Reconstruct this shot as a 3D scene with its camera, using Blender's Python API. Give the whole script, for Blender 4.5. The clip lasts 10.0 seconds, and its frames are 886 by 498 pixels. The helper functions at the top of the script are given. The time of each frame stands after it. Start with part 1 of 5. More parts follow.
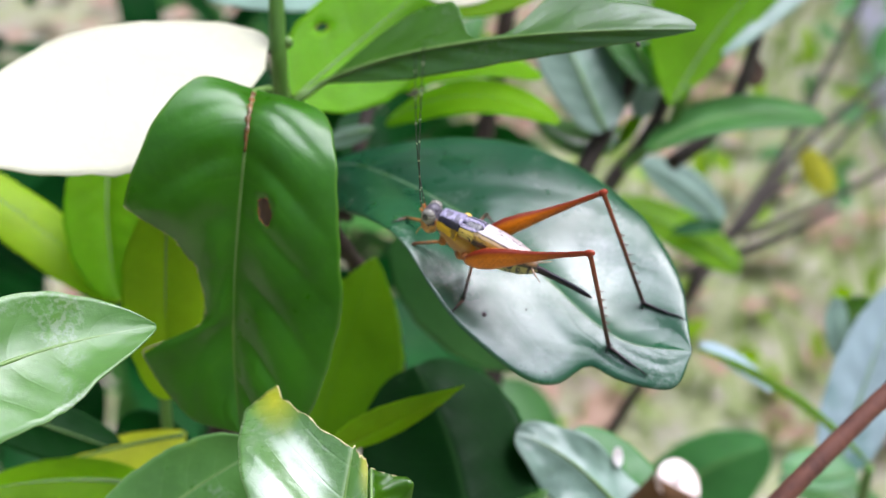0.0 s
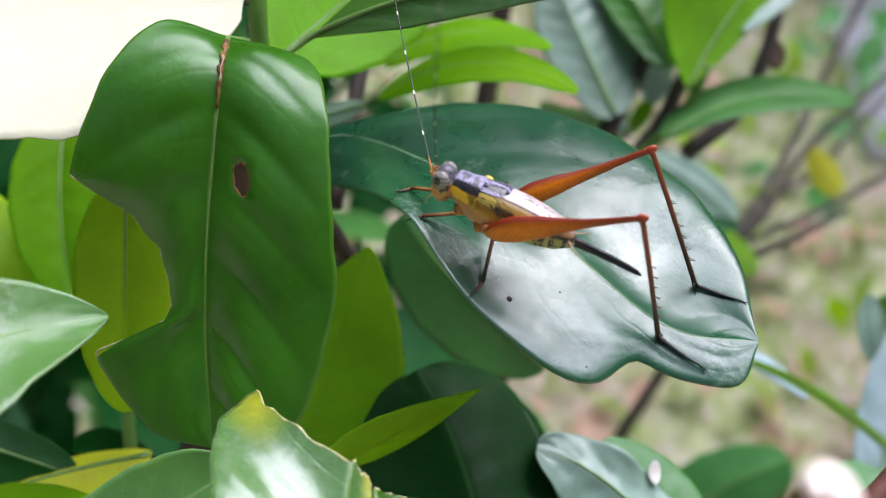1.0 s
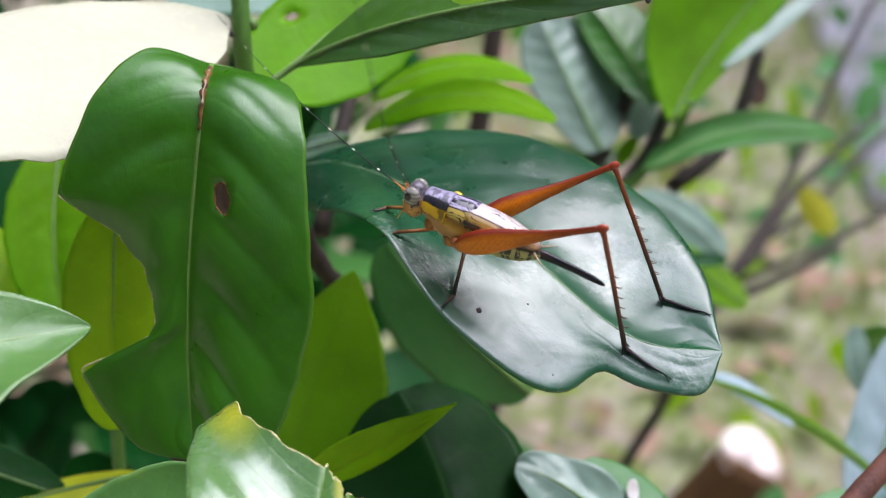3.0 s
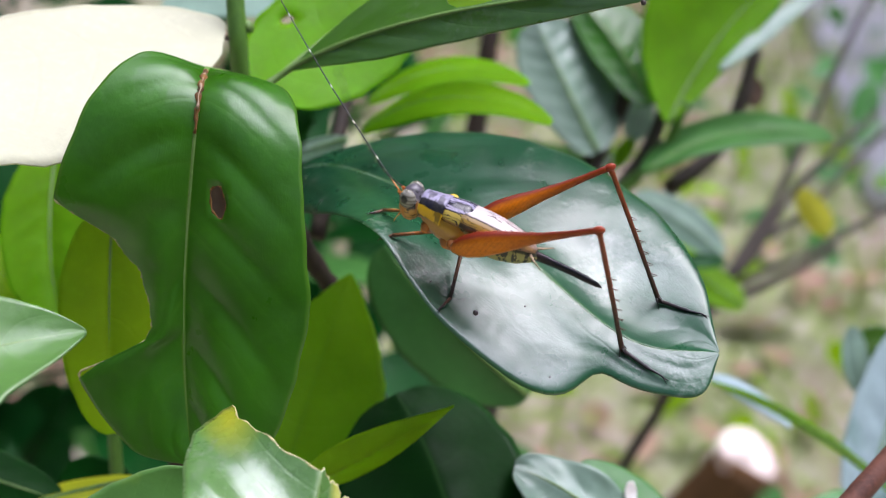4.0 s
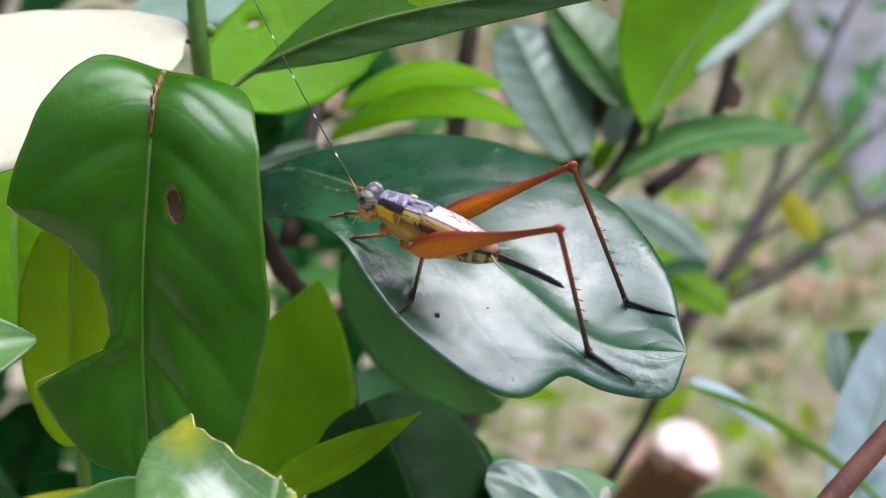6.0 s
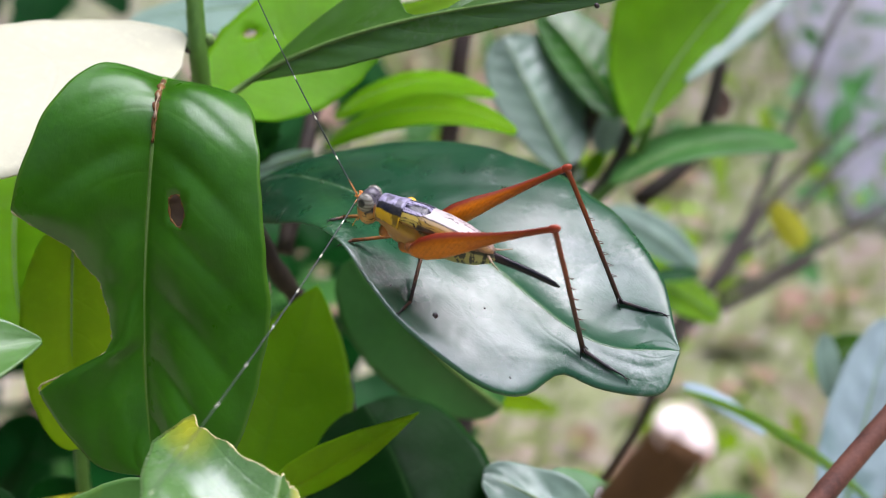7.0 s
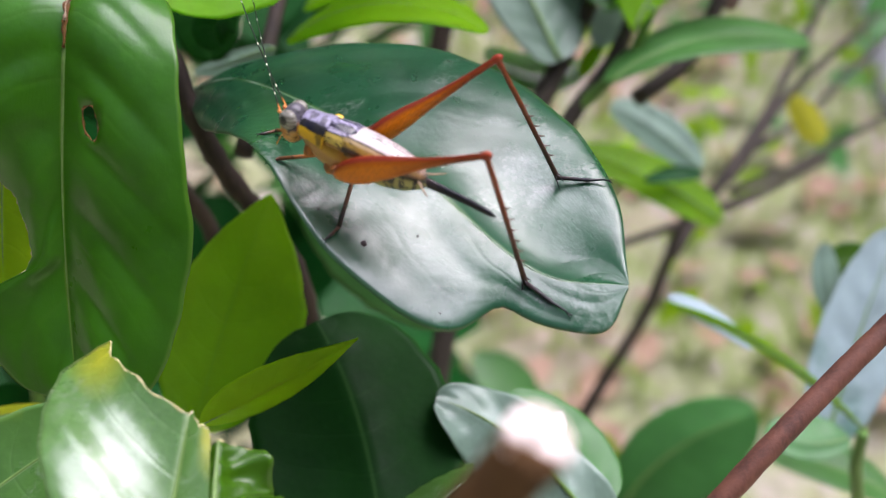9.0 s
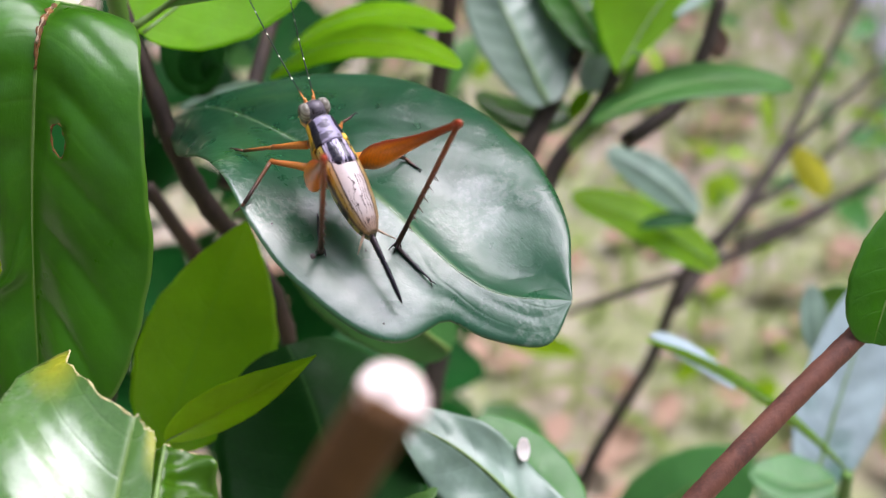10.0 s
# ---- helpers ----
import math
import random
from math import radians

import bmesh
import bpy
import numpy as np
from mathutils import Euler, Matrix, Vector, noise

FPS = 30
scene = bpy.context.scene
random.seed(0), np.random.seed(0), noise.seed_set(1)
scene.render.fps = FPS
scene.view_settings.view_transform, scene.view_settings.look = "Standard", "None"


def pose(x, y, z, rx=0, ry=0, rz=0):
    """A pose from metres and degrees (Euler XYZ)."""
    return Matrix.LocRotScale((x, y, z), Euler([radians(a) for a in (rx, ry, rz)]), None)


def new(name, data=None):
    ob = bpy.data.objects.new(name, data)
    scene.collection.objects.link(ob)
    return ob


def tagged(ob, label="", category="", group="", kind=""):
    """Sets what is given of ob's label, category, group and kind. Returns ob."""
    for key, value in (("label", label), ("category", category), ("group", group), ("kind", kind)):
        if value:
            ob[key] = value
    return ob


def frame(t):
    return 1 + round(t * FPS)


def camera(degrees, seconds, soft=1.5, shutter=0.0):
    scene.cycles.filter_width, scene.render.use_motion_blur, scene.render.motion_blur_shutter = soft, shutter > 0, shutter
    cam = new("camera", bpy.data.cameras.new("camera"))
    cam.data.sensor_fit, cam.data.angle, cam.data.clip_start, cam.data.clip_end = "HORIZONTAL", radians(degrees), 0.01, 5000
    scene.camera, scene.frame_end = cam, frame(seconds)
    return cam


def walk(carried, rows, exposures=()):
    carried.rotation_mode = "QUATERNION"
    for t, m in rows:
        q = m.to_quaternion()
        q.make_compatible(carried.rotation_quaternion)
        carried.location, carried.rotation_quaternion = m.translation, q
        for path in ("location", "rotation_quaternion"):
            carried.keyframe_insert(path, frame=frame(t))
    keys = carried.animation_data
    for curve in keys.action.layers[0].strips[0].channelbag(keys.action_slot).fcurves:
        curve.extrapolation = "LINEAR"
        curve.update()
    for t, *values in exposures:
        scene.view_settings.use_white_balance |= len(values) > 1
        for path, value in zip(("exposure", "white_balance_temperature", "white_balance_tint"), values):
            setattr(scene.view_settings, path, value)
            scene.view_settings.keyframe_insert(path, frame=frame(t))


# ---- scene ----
cam = camera(47.8, 10.0, soft=1.15)
cam.data.dof.use_dof, cam.data.dof.focus_distance, cam.data.dof.aperture_fstop = True, 0.101, 21.0
METRES, EYE, TILT, LEAN, TURN = 0.086, 0.75, -38.0, 0.0, 0.0
ROWS = [
    (0.0, 0.0, 0.0, 0.0, -0.0, 0.0, -0.0),
    (0.2, -0.0334, 0.0748, -0.0247, -0.79, -0.01, 0.45),
    (0.5, -0.0503, 0.1391, -0.0384, -0.4, 0.52, 0.07),
    (1.0, -0.0406, 0.2342, -0.0575, -1.19, 1.35, 0.66),
    (1.5, -0.0127, 0.2392, -0.0597, -1.03, 1.82, 0.78),
    (2.0, 0.0162, 0.2207, -0.0814, -0.35, 3.21, 1.24),
    (2.5, 0.011, 0.2138, -0.1024, -0.38, 3.67, 0.61),
    (3.0, -0.0013, 0.1942, -0.1017, -0.76, 4.27, 0.95),
    (4.5, 0.0048, 0.1987, -0.1008, -0.9, 4.54, 1.4),
    (5.0, 0.0257, 0.2155, -0.1057, -0.84, 4.91, 1.93),
    (6.5, 0.0393, 0.2132, -0.1178, -1.36, 5.4, 2.06),
    (7.0, 0.0294, 0.1969, -0.1298, -1.63, 5.94, 2.37),
    (7.5, 0.0256, 0.1686, -0.1378, -1.6, 6.17, 2.32),
    (7.8, 0.0357, 0.1247, -0.1454, -1.52, 6.16, 3.09),
    (8.0, 0.0139, 0.0945, -0.1768, -2.66, 5.31, 2.79),
    (8.2, 0.0424, 0.1168, -0.1467, -3.12, 4.92, 3.48),
    (8.5, 0.0311, 0.2397, -0.1568, -3.39, 2.79, 3.09),
    (8.7, 0.0629, 0.2448, -0.1402, -1.94, 0.18, 1.71),
    (9.0, 0.1385, 0.2808, -0.0761, 0.0, -1.02, 1.26),
    (9.2, 0.1663, 0.2628, -0.0834, 0.59, 1.01, 1.33),
    (9.5, 0.1913, 0.2786, -0.1179, 0.55, 2.28, 0.96),
    (10.0, 0.2247, 0.2517, -0.1282, 1.54, 2.5, 0.64),
]
walk(cam, [(t, pose(0, 0, EYE, TILT, LEAN, TURN) @ pose(METRES * x, METRES * y, METRES * z, 90 + pitch, roll, yaw)) for t, x, y, z, yaw, pitch, roll in ROWS],
     exposures=[(0.0, 0.17, 5900, 12), (1.0, 0.05, 5920, 13), (2.5, 0.01, 5950, 15), (7.5, 0.0, 6020, 16), (8.5, 0.03, 6100, 17), (10.0, 0.12, 6200, 18)])

# ---- light ----
world = bpy.data.worlds.new("sky")
scene.world = world
world.use_nodes = True
SUN_UP, SUN_TURN = 59.0, 50.0
wt = world.node_tree
sky = wt.nodes.new("ShaderNodeTexSky")
sky.sky_type, sky.sun_disc = "NISHITA", False
sky.sun_elevation, sky.sun_rotation = radians(SUN_UP), radians(SUN_TURN)
sky.air_density, sky.dust_density = 1.0, 6.0
haze = wt.nodes.new("ShaderNodeHueSaturation")
haze.inputs["Saturation"].default_value = 0.66
wt.links.new(sky.outputs[0], haze.inputs["Color"])
wt.links.new(haze.outputs[0], wt.nodes["Background"].inputs[0])
wt.nodes["Background"].inputs[1].default_value = 0.17
sun = new("sun", bpy.data.lights.new("sun", "SUN"))
sun.data.energy, sun.data.angle, sun.data.color = 7.2, radians(70), (1.0, 0.95, 1.02)
sun.rotation_euler = (radians(SUN_UP - 90), 0, radians(-SUN_TURN))


# ---- materials ----
class Nodes:
    """A node tree under construction: add() makes a node, sets its values and links its inputs."""

    def __init__(self, name):
        self.mat = bpy.data.materials.new(name)
        self.mat.use_nodes = True
        self.tree = self.mat.node_tree
        self.tree.nodes.clear()

    def add(self, kind, out=0, **ins):
        node = self.tree.nodes.new("ShaderNode" + kind)
        for key, value in ins.items():
            if key == "op":
                node.operation = value
            elif key == "mode":
                node.data_type = value
            elif key == "uv":
                node.uv_map = value
            elif key == "clamp":
                node.use_clamp = value
            else:
                slot = node.inputs[int(key[1:])] if key[0] == "i" and key[1:].isdigit() else node.inputs[key.replace("_", " ")]
                if isinstance(value, bpy.types.NodeSocket):
                    self.tree.links.new(value, slot)
                else:
                    slot.default_value = value
        return node.outputs[out]

    def math(self, op, a, b=0.0, clamp=False):
        return self.add("Math", op=op, i0=a, i1=b, clamp=clamp)

    def mix(self, fac, a, b):
        return self.add("Mix", 2, mode="RGBA", i0=fac, i6=a, i7=b)

    def noise(self, vec, scale, detail=4.0, rough=0.55):
        return self.add("TexNoise", 0, Vector=vec, Scale=scale, Detail=detail, Roughness=rough)

    def step(self, value, lo, hi):
        return self.add("MapRange", 0, i0=value, i1=lo, i2=hi)

    def bump(self, height, strength, distance):
        return self.add("Bump", 0, Strength=strength, Distance=distance, Height=height)

    def done(self, shader):
        out = self.tree.nodes.new("ShaderNodeOutputMaterial")
        self.tree.links.new(shader, out.inputs[0])
        return self.mat


def rgba(c, k=1.0):
    return (min(1, c[0] * k), min(1, c[1] * k), min(1, c[2] * k), 1)


def leaf_material(name, col, vein, rough=0.3, glow=0.35, gloss=0.5, veins=7.0, slant=0.18, mottle=0.35, blotch=None, wax=0.0, ior=1.5, scuff=0.0, tip=None, grain=0.0):
    """A waxy leaf blade: vein net by the blade's own coordinates, mottling at two scales, light passing through."""
    n = Nodes(name)
    uv = n.add("UVMap", 0, uv="blade")
    sep = n.tree.nodes.new("ShaderNodeSeparateXYZ")
    n.tree.links.new(uv, sep.inputs[0])
    u, v = sep.outputs[0], sep.outputs[1]
    x = n.math("ABSOLUTE", n.math("MULTIPLY", n.math("SUBTRACT", v, 0.5), 2.0))
    here = n.add("TexCoord", 3)
    wob = n.noise(here, 160.0, 2.0)
    s = n.math("ADD", n.math("SUBTRACT", n.math("MULTIPLY", u, veins), n.math("MULTIPLY", n.math("POWER", x, 1.5), slant * veins)), n.math("MULTIPLY", wob, 0.25))
    tri = n.math("ABSOLUTE", n.math("SUBTRACT", n.math("FRACT", s), 0.5))
    side = n.math("MULTIPLY", n.step(tri, 0.07, 0.0), n.step(x, 1.0, 0.2))
    rib = n.step(x, 0.03, 0.012)
    net = n.add("TexVoronoi", 0, Vector=here, Scale=900.0)
    big, small = n.noise(here, 90.0, 3.0), n.noise(here, 900.0, 4.0)
    tone = n.mix(n.step(big, 0.3, 0.7), rgba(col, 1 - mottle * 0.5), rgba(col, 1 + mottle * 0.6))
    tone = n.mix(n.math("MULTIPLY", n.step(small, 0.5, 0.75), 0.22), tone, rgba(col, 1.6))
    if blotch:
        tone = n.mix(n.step(n.noise(here, 55.0, 5.0), 0.58, 0.7), tone, rgba(blotch))
    if tip:
        tone = n.mix(n.math("MULTIPLY", n.step(n.math("ADD", u, n.math("MULTIPLY", n.noise(here, 120.0, 3.0), 0.2)), 0.92, 1.06), n.step(x, 0.45, 0.8)), tone, rgba(tip))
    rand = n.add("ObjectInfo", 5)
    tone = n.add("HueSaturation", 0, Hue=n.add("MapRange", 0, i0=rand, i3=0.485, i4=0.512), Saturation=1.0, Value=n.add("MapRange", 0, i0=rand, i3=0.85, i4=1.18), Color=tone)
    tone = n.mix(n.math("MULTIPLY", n.math("MAXIMUM", n.math("MULTIPLY", side, 0.09), rib), 0.8), tone, rgba(vein))
    tone = n.mix(n.math("MULTIPLY", n.step(x, 0.965, 0.985), 0.3), tone, rgba(vein, 1.2))
    high = n.math("ADD", n.math("MULTIPLY", net, 0.25), n.math("ADD", n.math("MULTIPLY", small, 0.5), n.math("MULTIPLY", side, -0.35)))
    if scuff:       # dried film and scratches across the blade
        film_ = n.step(n.noise(here, 110.0, 5.0, 0.6), 0.54, 0.62)
        cuts = n.step(n.noise(n.add("Mapping", 0, Vector=uv, Scale=(60, 9, 1)), 2.2, 4.0, 0.7), 0.68, 0.76)
        high = n.math("ADD", high, n.math("MULTIPLY", n.math("ADD", film_, cuts), scuff))
        tone = n.mix(n.math("MULTIPLY", n.math("MULTIPLY", film_, n.step(n.noise(here, 1500.0, 3.0), 0.45, 0.6)), scuff * 0.35), tone, rgba((0.45, 0.46, 0.42)))
    if grain:       # fine wrinkles of the waxy skin, stronger in some places
        fold = n.noise(n.add("Mapping", 0, Vector=uv, Scale=(14, 40, 1)), 3.0, 4.0, 0.65)
        spread = n.step(n.noise(here, 70.0, 3.0), 0.42, 0.62)
        high = n.math("ADD", high, n.math("MULTIPLY", n.math("ADD", n.math("MULTIPLY", fold, spread), n.math("MULTIPLY", n.noise(here, 2200.0, 3.0), 0.35)), grain))
    bump = n.bump(high, 0.35, 0.0002)
    dull = n.add("MapRange", 0, i0=n.noise(here, 240.0, 5.0), i1=0.3, i2=0.7, i3=rough * 0.75, i4=rough * 1.35)
    skin = n.add("BsdfPrincipled", 0, Base_Color=tone, Roughness=dull, Specular_IOR_Level=gloss, IOR=ior, Normal=bump, Coat_Weight=n.math("MULTIPLY", n.step(n.noise(here, 130.0, 6.0, 0.65), 0.36, 0.62), wax), Coat_Roughness=0.24, Coat_IOR=1.6)
    through_ = n.add("BsdfTranslucent", 0, Color=n.mix(0.5, tone, rgba((col[0] * 1.5, col[1] * 1.7, col[2] * 0.4))), Normal=bump)
    return n.done(n.add("MixShader", 0, i0=glow, i1=skin, i2=through_))


def plain_material(name, col, dark, rough=0.5, scale=300.0, metal=0.0, gloss=0.5, relief=0.3, glow=0.0, depth=0.0003, stretch=(1, 1, 1)):
    """A mottled solid surface with relief at two scales."""
    n = Nodes(name)
    here = n.add("Mapping", 0, Vector=n.add("TexCoord", 3), Scale=stretch)
    a, b = n.noise(here, scale, 5.0), n.noise(here, scale * 7, 3.0)
    tone = n.mix(n.step(a, 0.35, 0.65), rgba(dark), rgba(col))
    tone = n.mix(n.math("MULTIPLY", n.step(b, 0.45, 0.7), 0.3), tone, rgba(col, 1.35))
    bump = n.bump(n.math("ADD", a, n.math("MULTIPLY", b, 0.4)), relief, depth)
    skin = n.add("BsdfPrincipled", 0, Base_Color=tone, Roughness=rough, Metallic=metal, Specular_IOR_Level=gloss, Normal=bump)
    if glow:
        skin = n.add("MixShader", 0, i0=glow, i1=skin, i2=n.add("BsdfTranslucent", 0, Color=tone))
    return n.done(skin)


M = {}
M["perch"] = leaf_material("waxy_leaf", (0.009, 0.062, 0.020), (0.06, 0.14, 0.035), rough=0.31, glow=0.14, gloss=0.5, wax=0.85, ior=1.59, veins=5.0, slant=0.35, scuff=0.6, grain=0.6)
M["deep"] = leaf_material("green_leaf", (0.047, 0.160, 0.002), (0.15, 0.30, 0.03), rough=0.36, glow=0.42, gloss=0.5, wax=0.65, ior=1.58, grain=0.4, mottle=0.5)
M["blade"] = leaf_material("long_glossy_leaf", (0.050, 0.19, 0.012), (0.17, 0.32, 0.07), rough=0.34, glow=0.38, gloss=0.5, wax=0.95, ior=1.8, scuff=0.3)
M["front"] = leaf_material("glossy_pale_leaf", (0.08, 0.20, 0.035), (0.25, 0.38, 0.16), rough=0.36, glow=0.25, gloss=0.5, blotch=(0.17, 0.28, 0.025), wax=0.5, ior=1.55, scuff=0.8, grain=0.5)
M["torn"] = leaf_material("yellow_tipped_glossy_leaf", (0.085, 0.19, 0.04), (0.28, 0.40, 0.18), rough=0.26, glow=0.2, gloss=0.5, wax=0.95, ior=1.85, scuff=0.6, grain=0.8, tip=(0.34, 0.36, 0.02))
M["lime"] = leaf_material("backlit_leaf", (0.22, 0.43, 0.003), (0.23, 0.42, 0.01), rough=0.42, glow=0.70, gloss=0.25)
# brighter copy of the lime leaf; light through the blade put into the colour
M["sunlit"] = leaf_material("yellow_green_lit_leaf", (0.36, 0.55, 0.004), (0.38, 0.57, 0.01), rough=0.4, glow=0.68, gloss=0.3)
M["yellow"] = leaf_material("yellowing_leaf", (0.46, 0.48, 0.02), (0.5, 0.4, 0.05), rough=0.45, glow=0.4, gloss=0.3)
# low leaves: the shade they lie in is put into this dark green
M["dark"] = leaf_material("dark_shaded_leaf", (0.005, 0.052, 0.006), (0.03, 0.10, 0.02), rough=0.45, glow=0.18, gloss=0.1)
# leaf below the perch: bluish cast of its shade put into the green
M["shade"] = leaf_material("shaded_bluish_leaf", (0.045, 0.15, 0.030), (0.09, 0.22, 0.06), rough=0.45, glow=0.3, gloss=0.4)
# dusty green, painted paler to carry some of the sky's sheen
M["grey"] = leaf_material("dusty_sheen_leaf", (0.19, 0.29, 0.22), (0.26, 0.35, 0.28), rough=0.42, blotch=(0.07, 0.15, 0.10), glow=0.2, gloss=0.5, wax=0.5, ior=1.6)
# the sky's bluish white sheen on the seedling is put into the base colour
M["skysheen"] = leaf_material("pale_sheen_leaf", (0.27, 0.36, 0.37), (0.34, 0.42, 0.41), rough=0.4, glow=0.2, gloss=0.5, blotch=(0.08, 0.17, 0.13), wax=0.5)
# pale leaf in the sun; part of the sunlight is put into this cream
M["pale"] = leaf_material("cream_pale_leaf", (0.52, 0.52, 0.37), (0.54, 0.54, 0.40), rough=0.45, glow=0.2, gloss=0.4, mottle=0.05)
M["far"] = leaf_material("hedge_leaf", (0.06, 0.19, 0.04), (0.12, 0.25, 0.06), rough=0.4, glow=0.35, gloss=0.5)
M["rib"] = plain_material("midrib", (0.18, 0.30, 0.08), (0.13, 0.24, 0.05), rough=0.4, glow=0.2)
M["palerib"] = plain_material("pale_midrib", (0.26, 0.36, 0.27), (0.20, 0.30, 0.21), rough=0.4, glow=0.2)
M["rind"] = plain_material("dry_leaf_edge", (0.55, 0.50, 0.25), (0.35, 0.30, 0.12), rough=0.7, scale=900)
M["scar"] = plain_material("brown_scar", (0.20, 0.09, 0.015), (0.05, 0.022, 0.008), rough=0.8, scale=900)
M["stem"] = plain_material("green_stem", (0.09, 0.20, 0.025), (0.06, 0.14, 0.02), rough=0.45, scale=250, stretch=(1, 1, 0.3))
M["bark"] = plain_material("brown_bark", (0.040, 0.024, 0.015), (0.016, 0.010, 0.007), rough=0.8, scale=350, relief=0.6, stretch=(1, 1, 0.4))
M["twigred"] = plain_material("reddish_bark", (0.17, 0.065, 0.04), (0.09, 0.035, 0.024), rough=0.65, scale=400, relief=0.5, stretch=(1, 1, 0.3))
M["stub"] = plain_material("olive_bark", (0.10, 0.05, 0.018), (0.06, 0.032, 0.012), rough=0.8, gloss=0.2, scale=300, relief=0.5, stretch=(1, 1, 0.3))
M["cut"] = plain_material("cut_wood", (0.86, 0.74, 0.68), (0.80, 0.62, 0.55), rough=0.6, scale=250)
M["greytwig"] = plain_material("grey_bark", (0.045, 0.034, 0.024), (0.022, 0.017, 0.012), rough=0.8, scale=120)
M["litter"] = plain_material("dead_leaf", (0.44, 0.29, 0.21), (0.28, 0.17, 0.11), rough=0.8, scale=60)
M["deadleaf"] = plain_material("brown_dead_leaf", (0.085, 0.045, 0.022), (0.04, 0.022, 0.012), rough=0.7, scale=200)


# ---- building ----
O = Vector((0.002, 0.092, 0.678))      # the middle of the perch; places below are in millimetres from it


def mm(p):
    return O + Vector(p) * 0.001


def part(name, bm, material, parent, label=""):
    """Links a bmesh as one mesh object under a thing or a part."""
    me = bpy.data.meshes.new(name)
    bm.to_mesh(me)
    bm.free()
    for poly in me.polygons:
        poly.use_smooth = True
    if material:
        me.materials.append(material)
    ob = new(name, me)
    ob.parent = parent
    return tagged(ob, label)


def thing(name, label, category, group="", kind="", at=None):
    ob = tagged(new(name), label, category, group, kind)
    ob.location = O if at is None else at
    ob.empty_display_size = 0.005
    return ob


def bezier(base, mid, tip, u):
    """Point and direction on the parabola from base over mid, at its half, to tip."""
    c = mid * 2 - (base + tip) * 0.5
    return base * (1 - u) ** 2 + c * 2 * u * (1 - u) + tip * u * u, ((c - base) * (1 - u) + (tip - c) * u).normalized()


def glide(points, u):
    """Place and direction at u, 0 to 1, on the smooth curve through the points."""
    n = len(points) - 1
    i = min(int(u * n), n - 1)
    f = u * n - i
    a, b = points[i], points[i + 1]
    p = (b - points[i - 1]) * 0.5 if i else b - a
    q = (points[i + 2] - a) * 0.5 if i + 2 <= n else b - a
    at = a * (2 * f ** 3 - 3 * f * f + 1) + p * (f ** 3 - 2 * f * f + f) + b * (3 * f * f - 2 * f ** 3) + q * (f ** 3 - f * f)
    return at, (a * (6 * f * f - 6 * f) + p * (3 * f * f - 4 * f + 1) + b * (6 * f - 6 * f * f) + q * (3 * f * f - 2 * f)).normalized()


def tube(bm, points, radii, sides=8, cap=True):
    """A round rod through points, with a radius at each."""
    rings = []
    side = None
    for i, (p, r) in enumerate(zip(points, radii)):
        d = (points[min(i + 1, len(points) - 1)] - points[max(i - 1, 0)]).normalized()
        if side is None:
            side = d.orthogonal().normalized()
        side = (side - d * side.dot(d)).normalized()
        up = d.cross(side)
        rings.append([bm.verts.new(p + (side * math.cos(a) + up * math.sin(a)) * r) for a in (2 * math.pi * k / sides for k in range(sides))])
    for a, b in zip(rings, rings[1:]):
        for k in range(sides):
            bm.faces.new((a[k], a[(k + 1) % sides], b[(k + 1) % sides], b[k]))
    if cap:
        bm.faces.new(rings[0][::-1])
        bm.faces.new(rings[-1])
    return rings


def outline(u, wide, a, b):
    """Half width of a leaf along its length, 1 at its widest; a, b: how pointed base and tip are (0.45 round, 1.5 drawn out)."""
    u = min(max(u, 1e-4), 1 - 1e-4)
    return math.sin(math.pi / 2 * u / wide) ** a if u < wide else math.cos(math.pi / 2 * (u - wide) / (1 - wide)) ** b


